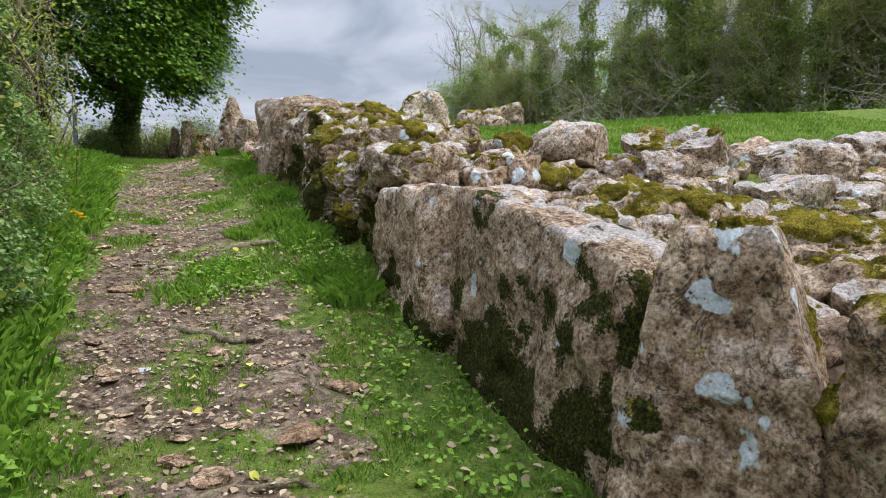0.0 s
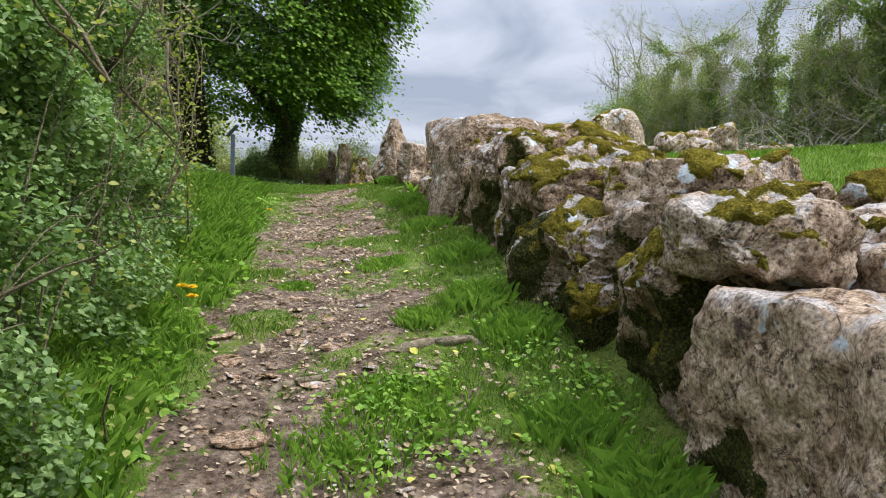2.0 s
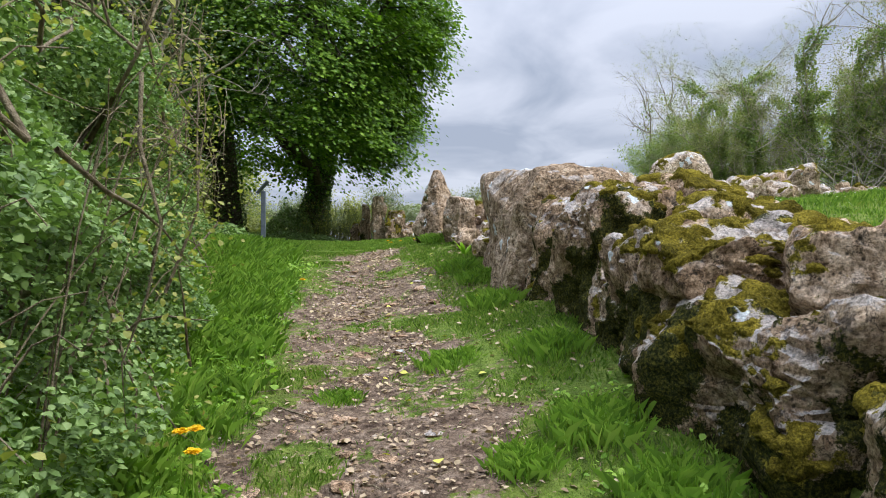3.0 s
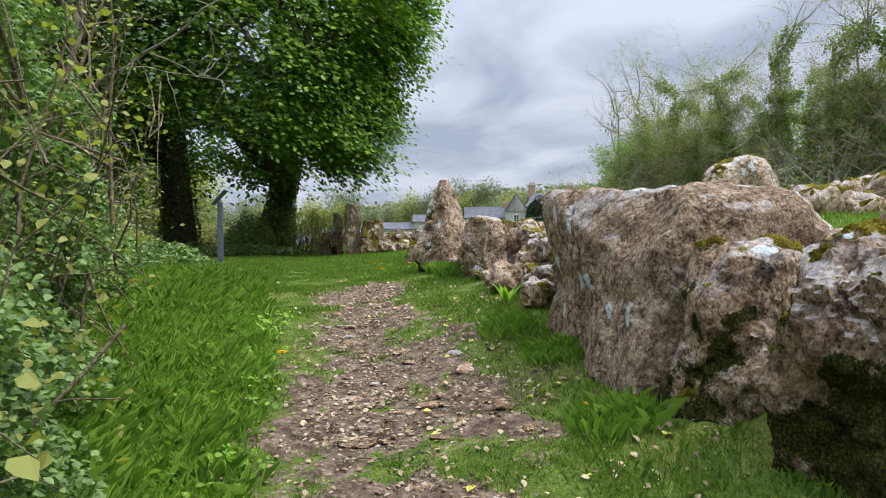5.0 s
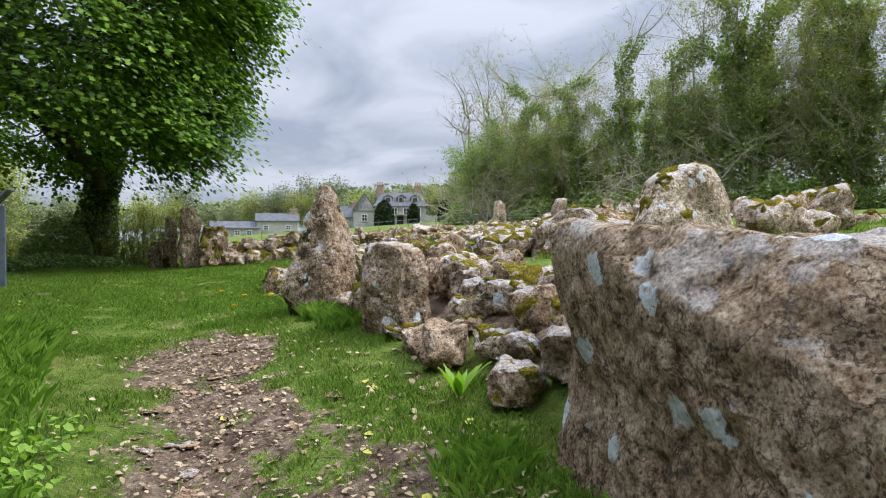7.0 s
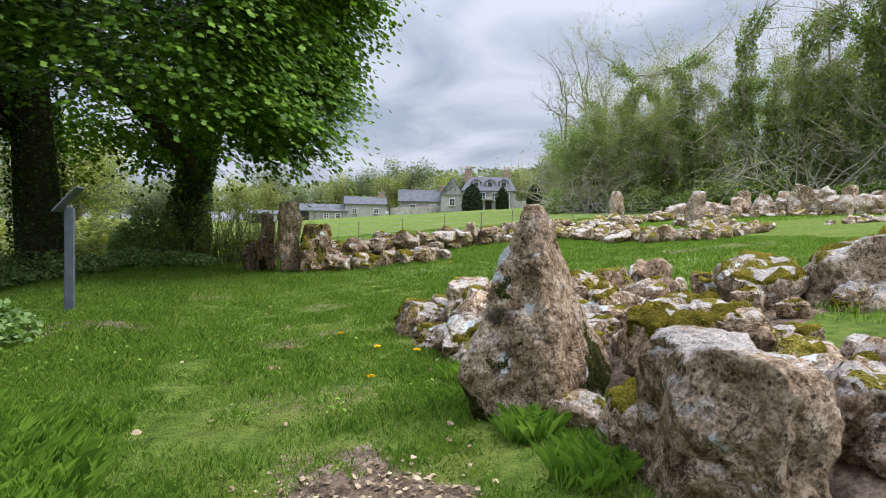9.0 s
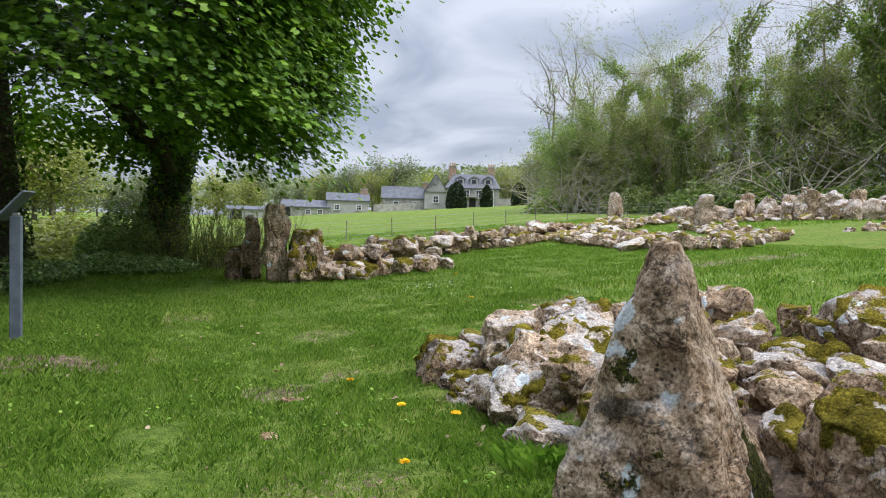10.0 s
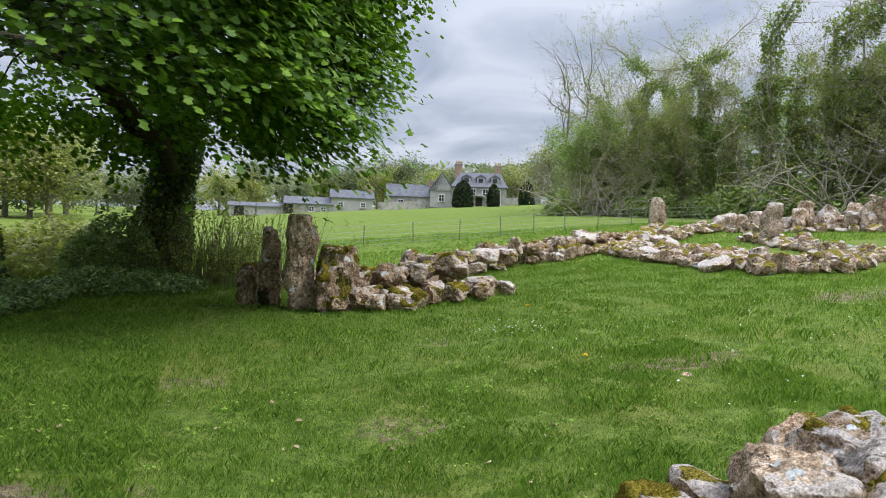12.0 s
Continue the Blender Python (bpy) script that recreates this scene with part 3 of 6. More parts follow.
def rock_arrays(seed, level, size, block=4.0, cuts=8, rough=1.0, taper=(0, 0), lean=(0, 0), layers=0.0, shear_top=0.0, bite=0.66):
    """A weathered boulder standing on z = 0: a rounded block with random breaks, lumps, pits and bedding."""
    rng = np.random.RandomState(seed)
    d, f = ico(level)
    v = d / (np.abs(d) ** block).sum(1, keepdims=True) ** (1 / block)
    for _ in range(cuts):
        n = rng.normal(size=3)
        n /= np.linalg.norm(n)
        lim = rng.uniform(bite, 0.98) * np.abs(n).sum() ** 0.6
        over = np.maximum(0, v @ n - lim)
        v = v - over[:, None] * n * 0.98
    k = (v[:, 2] + 1) / 2
    v[:, 0] *= 1 - taper[0] * k
    v[:, 1] *= 1 - taper[1] * k
    half = np.array(size) / 2
    v = v * half
    s = float(np.prod(size) ** (1 / 3))
    nrm = d / half
    nrm /= np.linalg.norm(nrm, axis=1, keepdims=True)
    o = rng.uniform(-50, 50, 3)
    bump = 0.04 * s * fbm((v + o) * 1.9 / s, 3, seed) * rough
    # broken ledges
    led = fbm((v + o) * 2.3 / s, 4, seed + 21, 0.5) * 5
    bump += 0.026 * s * (np.floor(led) + smooth_step(0.62, 1.0, led - np.floor(led))) * rough
    bump -= 0.03 * s * np.maximum(0, 0.16 - np.abs(fbm((v + o) * 2.1 / s, 3, seed + 27))) / 0.16 * rough
    bump += 0.015 * (0.45 - np.abs(fbm((v + o) * 6, 3, seed + 9))) + 0.009 * (0.4 - np.abs(fbm((v + o) * 15, 2, seed + 13))) + 0.005 * fbm((v + o) * 42, 1, seed + 15)
    pits = np.maximum(0, value_noise((v + o) * 9, seed + 3) - 0.35)
    bump -= 0.03 * s**0.5 * pits * rough
    if layers:
        bed = value_noise(np.stack([v[:, 0] * 0.8, v[:, 1] * 0.8, v[:, 2] * 11], 1) + o, seed + 7)
        bump += layers * bed * (1 - np.abs(nrm[:, 2]))
    v = v + nrm * (bump * (1 - 0.75 * max(taper) * np.clip(k, 0, 1)))[:, None]
    k = (v[:, 2] + half[2]) / size[2]
    v[:, 0] += lean[0] * k * size[2]
    v[:, 1] += lean[1] * k * size[2]
    v[:, 2] += half[2] + shear_top * v[:, 1] * np.clip(k, 0, 1)
    return v, f


def face_normals(v, f):
    n = np.cross(v[f[:, 1]] - v[f[:, 0]], v[f[:, 2]] - v[f[:, 0]])
    return n / (np.linalg.norm(n, axis=1, keepdims=True) + 1e-12)


def vertex_normals(v, f):
    n = face_normals(v, f)
    vn = np.zeros_like(v)
    for k in range(3):
        np.add.at(vn, f[:, k], n)
    return vn / (np.linalg.norm(vn, axis=1, keepdims=True) + 1e-9)


def growth(v, vn, seed, cover, level_up, freq):
    """How strongly moss grows at each vertex: more on upper faces, in ragged patches; above 0 it covers."""
    o = np.random.RandomState(seed).uniform(-30, 30, 3)
    return 1.35 * fbm((v + o) * freq, 5, seed, 0.6) + 1.3 * (np.clip(vn[:, 2], -1, 1) - level_up) - (0.75 - cover)


def stone_mesh(name, v, f, seed, moss, damp_shade):
    """A stone's mesh with its spread of moss and of damp or painted foot shade, and the mesh of its moss cushions, if
    any.
    """
    me = np_mesh(name, v, f, True)
    me.set_sharp_from_angle(angle=math.radians(34))
    vn = vertex_normals(v, f)
    cushion = None
    if moss:
        m = growth(v, vn, seed + 31, moss, 0.35, 6.0)
        me.attributes.new("moss", "FLOAT", "POINT").data.foreach_set("value", (np.clip(m, -0.6, 0.6) + 0.28).astype(np.float32))
        keep = (m[f] > 0.0).any(1)
        if keep.sum() > 30:
            lift = 0.032 * smooth_step(0, 0.5, m) - 0.012 + 0.05 * np.minimum(0, m) + 0.016 * fbm(v * 26, 2, seed + 4) * smooth_step(0, 0.3, m)
            w = v + vn * lift[:, None]
            ids = np.unique(f[keep])
            back = np.full(len(v), -1)
            back[ids] = np.arange(len(ids))
            cushion = np_mesh("moss", w[ids], back[f[keep]], True)
    if damp_shade:
        o = np.random.RandomState(seed + 57).uniform(-30, 30, 3)
        # stronger towards the foot: damp moss plus shade put into the colour
        m = 1.2 * fbm((v + o) * 3.4, 5, seed + 57, 0.6) + 1.5 * (0.55 - v[:, 2] / v[:, 2].max()) - (0.75 - damp_shade)
        me.attributes.new("damp_shade", "FLOAT", "POINT").data.foreach_set("value", (np.clip(m, -0.6, 0.6) + 0.28).astype(np.float32))
    return me, cushion


STONE_GROUP = "big stones facing the old enclosure wall"


def settle(y):
    """How far the wall's stones have sunk or been heaved along the slope."""
    return float(np.interp(y, [-1, 1, 2, 4, 5, 7.2, 8, 9, 11, 12.3, 14, 16, 18], [0.12, 0.12, 0.11, 0.08, 0.06, 0, -0.08, -0.135, -0.09, -0.05, -0.02, 0.05, 0.07]))


def far_off(x, y):
    """The plan beyond the lawn, drawn out to its true distance."""
    k = np.interp(y, [20, 24, 29, 32.1, 36], [1.0, 1.17, 1.16, 1.31, 1.33])
    return float(-0.1 + (x + 0.1) * k), float(13.4 + (y - 13.4) * k)


def big_stone(name, label, x, y, size, seed, level=5, z=None, dig=0.0, yaw=0.0, material=None, moss=0.0, dark_moss_shade=0.0, group=STONE_GROUP, tip=(0, 0), **shape):
    v, f = rock_arrays(seed, level, size, **shape)
    base = gz(x, y) - dig if z is None else z + settle(y)
    me, cushion = stone_mesh(name, v, f, seed, moss, dark_moss_shade)
    ob = thing(name, me, material or STONE, label, "stone", group, at=pose(x, y, base, tip[0], tip[1], yaw))
    if cushion:
        part("moss", cushion, MOSS, ob, "cushion of golden moss")
    return ob


# facing stones along the path, from the near end
big_stone("standing_stone", "pointed grey-brown limestone slab with pale lichened top and mossy foot", 1.98, 0.3, (0.92, 0.6, 1.5), 11, 6, z=-0.5, yaw=-52, material=STONE_LICHEN, moss=-0.15, dark_moss_shade=0.15, block=10, taper=(0.6, 0.35), lean=(-0.04, 0.05), cuts=5, bite=0.84, rough=0.6)
big_stone("boulder", "moss-covered limestone boulder at the wall's end", 2.38, -0.2, (0.85, 0.75, 1.0), 13, 5, z=-0.22, yaw=20, material=STONE_DARK, moss=0.7, block=4, cuts=10, rough=0.9, taper=(0.2, 0.2))
big_stone("boulder", "moss-covered limestone boulder at the wall's end", 2.22, -0.68, (0.7, 0.6, 0.66), 17, 5, z=-0.25, yaw=50, material=STONE_DARK, moss=0.6, dark_moss_shade=0.4, block=4, cuts=10, rough=0.9, taper=(0.2, 0.2))
big_stone("facing_slab", "long upright limestone slab with white lichen spots and dark mossy foot", 1.93, 1.36, (0.46, 1.6, 1.5), 23, 6, z=-0.53, yaw=3, material=STONE_LICHEN, moss=0.0, dark_moss_shade=0.42, block=12, taper=(0.15, 0.05), cuts=4, bite=0.84, rough=0.5, shear_top=0.19)
big_stone("facing_block", "squared pink-grey limestone block with pitted face and level top", 2.14, 2.94, (0.95, 1.42, 1.3), 37, 6, z=-0.21, yaw=4, material=STONE, moss=0.0, dark_moss_shade=0.12, block=14, cuts=4, bite=0.84, rough=0.5, layers=0.008, shear_top=-0.02)
# the next faces are darkened beyond their moss, painting the wall foot's deep shade
big_stone("facing_stone", "undercut limestone block, face darkened by moss and painted shade", 2.18, 4.05, (0.9, 1.05, 1.0), 41, 6, z=0.32, material=STONE_DARK, moss=0.12, dark_moss_shade=0.9, block=6, cuts=11, rough=0.8, taper=(-0.15, 0))
big_stone("facing_stone", "undercut limestone block with a mossy ledge on top", 2.15, 5.1, (0.95, 1.35, 1.0), 43, 6, z=0.42, material=STONE_DARK, moss=0.22, dark_moss_shade=0.8, block=7, cuts=9, rough=0.9, taper=(-0.2, 0))
big_stone("facing_stone", "rugged limestone block with dark crust", 2.12, 6.35, (0.85, 1.3, 1.12), 47, 6, z=0.58, material=STONE_DARK, moss=0.1, dark_moss_shade=0.8, block=6, cuts=9, rough=0.9, taper=(-0.1, 0))
big_stone("facing_stone", "white-topped limestone boulder with dark pitted face", 2.15, 7.35, (1.05, 0.85, 1.25), 53, 6, z=0.85, material=STONE_DARK, moss=0.02, dark_moss_shade=0.7, block=5, cuts=9, rough=0.9)
big_stone("facing_stone", "rugged limestone boulder with mossy shoulders", 2.02, 8.28, (0.85, 0.88, 1.12), 59, 6, z=1.0, material=STONE_DARK, moss=0.05, dark_moss_shade=0.6, block=5, cuts=11, rough=0.9, lean=(0.05, 0.08), taper=(0.3, 0.25))
big_stone("great_slab", "massive flat-topped limestone slab with white lichen patches", 2.3, 9.45, (1.4, 2.15, 1.34), 61, 6, z=1.18, yaw=-3, material=STONE_SLAB, moss=0.0, block=10, cuts=5, bite=0.88, rough=0.4, layers=0.014, shear_top=0.055, taper=(-0.04, 0.02))
big_stone("standing_stone", "short upright limestone slab beside a taller one", 1.84, 12.98, (0.5, 1.2, 0.9), 67, 6, z=1.45, yaw=-8, material=STONE, block=7, cuts=8, rough=0.8, taper=(0.3, 0.25), lean=(0.0, -0.1))
big_stone("standing_stone", "tall leaning limestone stone with white lichen and golden moss", 1.76, 14.42, (0.86, 0.9, 1.36), 71, 6, z=1.52, yaw=38, material=STONE_STREAK, dark_moss_shade=0.1, block=14, cuts=5, bite=0.88, rough=0.6, taper=(0.86, 0.9), lean=(-0.1, 0.02))

HEAP = ((1.78, 17.4, 0.52, 0.5, 0.5, 0.3), (2.2, 17.05, 0.62, 0.55, 0.64, 0.0), (2.85, 17.25, 0.6, 0.55, 0.62, 0.15), (3.45, 17.2, 0.62, 0.5, 0.52, 0.0), (1.86, 16.72, 0.55, 0.5, 0.36, 0.3), (2.5, 16.5, 0.82, 0.7, 0.5, 0.1), (3.2, 16.65, 0.6, 0.55, 0.5, 0.3), (2.0, 16.15, 0.72, 0.6, 0.42, 0.25))

# loose boulders on and behind the wall
LOOSE = "loose boulders on the enclosure wall"
big_stone("boulder", "smooth pale flat-topped limestone boulder", 3.85, 4.4, (0.78, 0.75, 0.46), 73, 5, z=1.28, yaw=30, material=STONE_PALE, block=3.5, cuts=8, rough=0.5, taper=(0.25, 0.2), group=LOOSE)
for k, (bx, by, sx, sy, sz, bz, mat_, mo) in enumerate((
    (1.98, 3.72, 0.62, 0.72, 0.34, 1.12, STONE_PALE, 0.3),
    (2.62, 3.72, 0.55, 0.6, 0.4, 1.0, STONE, 0.25),
    (2.4, 5.0, 0.6, 0.8, 0.4, 1.3, STONE, 0.1),
    (2.15, 5.75, 0.7, 0.9, 0.42, 1.36, STONE, 0.42),
    (2.8, 5.0, 0.6, 0.65, 0.45, 1.3, STONE_PALE, 0.3),
    (2.9, 7.75, 0.8, 0.8, 0.72, 1.62, STONE_DARK, 0.25),
    (2.6, 6.6, 0.8, 0.9, 0.45, 1.5, STONE, 0.4),
    (3.3, 2.05, 1.05, 0.75, 0.5, 0.6, STONE_DARK, 0.75),
    (3.95, 1.5, 1.05, 0.7, 0.45, 0.52, STONE_DARK, 0.85),
    (2.55, 1.75, 0.6, 0.5, 0.42, 0.62, STONE_PALE, 0.2),
    (3.3, 0.95, 0.5, 0.45, 0.4, 0.45, STONE, 0.35),
    (3.1, 0.55, 0.6, 0.55, 0.42, 0.35, STONE_PALE, 0.1),
    (4.75, 4.0, 0.95, 0.7, 0.55, 1.15, STONE_DARK, 0.05),
    (6.2, 3.95, 1.25, 0.7, 0.5, 1.12, STONE_PALE, 0.0),
    (7.5, 4.2, 1.0, 0.8, 0.62, 1.15, STONE_DARK, 0.0),
    (5.05, 3.0, 1.05, 0.6, 0.44, 0.78, STONE_PALE, 0.0),
    (5.95, 3.1, 0.95, 0.6, 0.5, 0.74, STONE_DARK, 0.0),
    (3.2, 3.9, 0.9, 0.8, 0.36, 1.0, STONE_DARK, 0.8),
    (3.7, 3.1, 0.8, 0.6, 0.4, 0.8, STONE_DARK, 0.45),
    (4.3, 3.6, 0.5, 0.5, 0.35, 1.1, STONE_PALE, 0.0),
)):
    big_stone("boulder", ("moss-covered limestone boulder lying in the wall" if mo > 0.4 else "grey limestone boulder lying in the wall") if mat_ is not STONE_PALE else "pale weathered limestone boulder lying in the wall", bx, by, (sx, sy, sz), 101 + k * 7, 5, z=bz - 0.05, yaw=25 * k, material=mat_, moss=mo * 0.8, block=4.5, cuts=12, rough=0.85, layers=0.02 if by < 4.3 else 0.0, group=LOOSE)
# the stones behind the great slab
big_stone("standing_stone", "tall broad upright limestone stone with orange stain", 6.0, 14.2, (1.35, 0.6, 1.05), 211, 5, z=2.2, yaw=-6, material=STONE_PALE, moss=0.06, block=3.6, cuts=8, rough=0.7, taper=(0.25, 0.3), lean=(-0.06, 0), group=LOOSE)
for k, (bx, by, sx, sy, sz) in enumerate(((7.25, 14.1, 0.85, 0.6, 0.5), (7.75, 14.3, 0.5, 0.5, 0.62), (8.1, 14.05, 0.55, 0.5, 0.68), (7.6, 13.8, 0.6, 0.5, 0.36), (4.95, 14.9, 0.9, 0.7, 0.62), (5.35, 14.9, 0.6, 0.6, 0.68), (4.3, 15.6, 0.9, 0.7, 0.5), (9.6, 14.6, 0.4, 0.4, 0.28), (10.4, 14.9, 0.5, 0.4, 0.22))):
    big_stone("boulder", "pale limestone boulder standing in the grass", bx, by, (sx, sy, sz), 221 + k * 5, 4, dig=0.1, yaw=40 * k, material=(STONE_PALE, STONE)[k % 2], moss=0.12, block=3.3, cuts=9, group=LOOSE)

# the entrance stones
ENTRANCE = "upright stones at the entrance"
big_stone("standing_stone", "tall upright limestone pillar with a pale lichened head", 1.2, 26.0, (0.46, 0.5, 1.6), 301, 5, dig=0.1, yaw=10, material=STONE, block=9, cuts=7, bite=0.8, rough=0.8, taper=(0.12, 0.15), lean=(-0.03, 0), group=ENTRANCE)
big_stone("standing_stone", "narrow upright limestone slab with a white patch", 0.74, 26.6, (0.34, 0.5, 1.42), 307, 5, dig=0.1, material=STONE_DARK, dark_moss_shade=0.3, block=7, cuts=9, rough=0.9, taper=(0.25, 0.2), lean=(0.03, 0), group=ENTRANCE)
big_stone("standing_stone", "low dark stump of an upright stone", 0.46, 27.0, (0.45, 0.45, 0.8), 311, 4, dig=0.1, material=STONE_DARK, moss=0.3, block=5, taper=(0.3, 0.3), group=ENTRANCE)
big_stone("boulder", "dark moss-topped boulder against the entrance stone", 1.68, 25.65, (0.7, 0.75, 1.2), 317, 5, dig=0.12, material=STONE_DARK, moss=0.4, dark_moss_shade=0.4, block=6, taper=(0.3, 0.2), group=ENTRANCE)

# the heap at the wall's end, beside the lawn
for k, (bx, by, sx, sy, sz, mo) in enumerate(HEAP):
    big_stone("boulder", "jagged grey limestone boulder with golden moss on the heap" if mo > 0.1 else "jagged pale limestone boulder on the heap", bx, by, (sx, sy, sz * 0.84), 411 + k * 3, 5, dig=0.12, yaw=50 * k, material=(STONE_DARK, STONE_STREAK)[k % 2], moss=mo, block=5, cuts=14, rough=1.1, taper=(0.2, 0.2), group=LOOSE)

# pillars and the far row of the hut circle
HUT = "upright stones of the far hut walls"
big_stone("standing_stone", "slim upright limestone pillar with a white head", 16.1, 38.0, (0.56, 0.5, 1.5), 331, 4, dig=0.1, material=STONE_PALE, block=7, cuts=8, rough=0.7, taper=(0.2, 0.15), group=HUT)
big_stone("standing_stone", "broad upright limestone pillar", 15.0, 31.0, (0.62, 0.5, 1.25), 337, 4, dig=0.05, material=STONE_PALE, block=7, cuts=8, rough=0.7, taper=(0.1, 0.15), group=HUT)
row_rng = np.random.RandomState(5)
for k in range(24):
    u = k / 23
    rx, ry = 14.3 + 6.6 * u + row_rng.uniform(-0.1, 0.1), 31.5 - 3.2 * u + row_rng.uniform(-0.3, 0.3)
    rx, ry = far_off(rx, ry)
    hgt = row_rng.uniform(0.6, 1.15) + (0.3 if k in (7, 12, 13, 17) else 0)
    big_stone("hut_stone", "grey limestone stone set in the far hut wall", rx, ry, (row_rng.uniform(0.5, 1.15), 0.6, hgt), 351 + k, 4, dig=0.08, yaw=row_rng.uniform(-40, 40), material=(STONE_PALE, STONE)[k % 2], block=5.5, cuts=15, rough=1.2, taper=(row_rng.uniform(-0.1, 0.4), 0.2), lean=(row_rng.uniform(-0.2, 0.2), 0), group=HUT)

# ---- rubble: pieces of the ruined walls, on shared meshes ----
RUBBLE, RUBBLE_MOSS = [], []
for k in range(16):
    s = np.random.RandomState(900 + k).uniform(0.75, 1.25, 3) * (1, 0.85, 0.62)
    v, f = rock_arrays(900 + k, 4 if k < 8 else 3, s * 0.5, block=5.5, cuts=17, rough=0.9)
    me, mm = stone_mesh("stone", v, f, 950 + k, (0.28, 0.04, 0.16, 0.0)[k // 2 % 4], 0.0)
    me.materials.append((STONE, STONE_DARK, STONE_SLAB, STONE_PALE)[k % 4])
    RUBBLE.append(me)
    if mm:
        mm.materials.append(MOSS)
    RUBBLE_MOSS.append(mm)

BIG_SPOTS = [(o.location.x, o.location.y, max(o.dimensions.x, o.dimensions.y) * 0.36) for o in scene.objects if o.parent is None and o.get("category") == "stone"]


def rubble(owner, rng, spots, moss_share, detail):
    """Stones as pieces of a ruined wall: spots are (x, y, size, lift)."""
    for x, y, s, lift in spots:
        k = rng.randint(0, 8) + (0 if detail else 8)
        ob = part("stone", RUBBLE[k], None, owner)
        ob.matrix_basis = pose(x, y, gz(x, y) + lift - 0.1 * s, rng.uniform(-14, 14), rng.uniform(-14, 14), rng.uniform(0, 360)) @ Matrix.Diagonal((s * 2, s * 2 * rng.uniform(0.8, 1.1), s * 2 * rng.uniform(0.75, 1.2), 1))
        if RUBBLE_MOSS[k] and rng.rand() < moss_share + 0.1:
            part("moss", RUBBLE_MOSS[k], None, ob)


def scatter(rng, n, inside, gap, size, lift):
    out = []
    for _ in range(n * 12):
        if len(out) >= n:
            break
        x, y = inside(rng)
        s = rng.uniform(*size)
        if any((x - a) ** 2 + (y - b) ** 2 < (gap * (s + c)) ** 2 for a, b, c, _ in out):
            continue
        if any((x - a) ** 2 + (y - b) ** 2 < (r * 0.9) ** 2 for a, b, r in BIG_SPOTS):
            continue
        out.append((x, y, s, lift(x, y)))
    return out


rr = np.random.RandomState(77)
wall_1 = thing("wall_enclosure", None, None, "ruined drystone enclosure wall of mossy limestone rubble", "wall", kind="structure")
rubble(wall_1, rr, scatter(rr, 60, lambda r: (r.uniform(2.35, 4.3), r.uniform(-0.9, 4.4)), 0.44, (0.25, 0.46), lambda x, y: -0.06), 0.5, True)
rubble(wall_1, rr, scatter(rr, 140, lambda r: (r.uniform(2.15, 3.35), r.uniform(4.4, 17.2)), 0.46, (0.26, 0.5), lambda x, y: -0.02), 0.5, True)
rubble(wall_1, rr, scatter(rr, 60, lambda r: (r.uniform(1.75, 2.6), r.uniform(10.7, 14.2)), 0.42, (0.28, 0.5), lambda x, y: 0.02), 0.55, True)
rubble(wall_1, rr, scatter(rr, 70, lambda r: (r.uniform(1.75, 4.6), r.uniform(14.7, 17.6)), 0.46, (0.3, 0.58), lambda x, y: 0.01), 0.5, True)
rubble(wall_1, rr, scatter(rr, 50, lambda r: (r.uniform(2.3, 3.2), r.uniform(4.6, 9.0)), 0.48, (0.2, 0.42), lambda x, y: 0.1), 0.45, False)
rubble(wall_1, rr, scatter(rr, 40, lambda r: (r.uniform(4.2, 7.8), r.uniform(2.5, 4.6)), 0.46, (0.25, 0.5), lambda x, y: 0.0), 0.15, False)

wall_2 = thing("wall_entrance", None, None, "low tumbled wall of mossy limestone rubble by the entrance", "wall", kind="structure")


def along(points, width):
    pts = np.array([far_off(*p) for p in points])
    seg = np.linalg.norm(np.diff(pts, axis=0), axis=1)
    cum = np.r_[0, np.cumsum(seg)] / seg.sum()

    def pick(r):
        u = r.rand()
        x, y = np.interp(u, cum, pts[:, 0]), np.interp(u, cum, pts[:, 1])
        w = np.interp(u, cum, np.broadcast_to(width, len(pts)))
        return x + r.uniform(-w, w), y + r.uniform(-w, w) * 0.8

    return pick


rubble(wall_2, rr, scatter(rr, 80, along([(1.7, 23.9), (2.4, 23.9), (3.2, 24.2)], (0.6, 0.85, 0.8)), 0.42, (0.3, 0.62), lambda x, y: 0.05), 0.7, True)
rubble(wall_2, rr, scatter(rr, 45, along([(1.6, 24.3), (2.6, 24.6), (3.2, 25.0)], 0.5), 0.4, (0.35, 0.6), lambda x, y: 0.34), 0.55, True)
rubble(wall_2, rr, scatter(rr, 130, along([(2.6, 25.2), (4.5, 27.6), (6.7, 28.6), (8.4, 29.5), (9.6, 30.2)], 0.6), 0.4, (0.32, 0.65), lambda x, y: 0.04), 0.35, True)
rubble(wall_2, rr, scatter(rr, 60, along([(3.0, 25.8), (6.7, 28.7), (9.2, 29.8)], 0.3), 0.4, (0.32, 0.6), lambda x, y: 0.34), 0.25, False)
wall_3 = thing("wall_hut", None, None, "broad low spread of pale limestone rubble from a hut wall", "wall", kind="structure")
rubble(wall_3, rr, scatter(rr, 170, along([(9.4, 29.4), (9.0, 27.0), (8.8, 24.6), (9.2, 23.6)], (0.8, 1.0, 1.1, 0.9)), 0.39, (0.32, 0.58), lambda x, y: 0.05), 0.25, False)
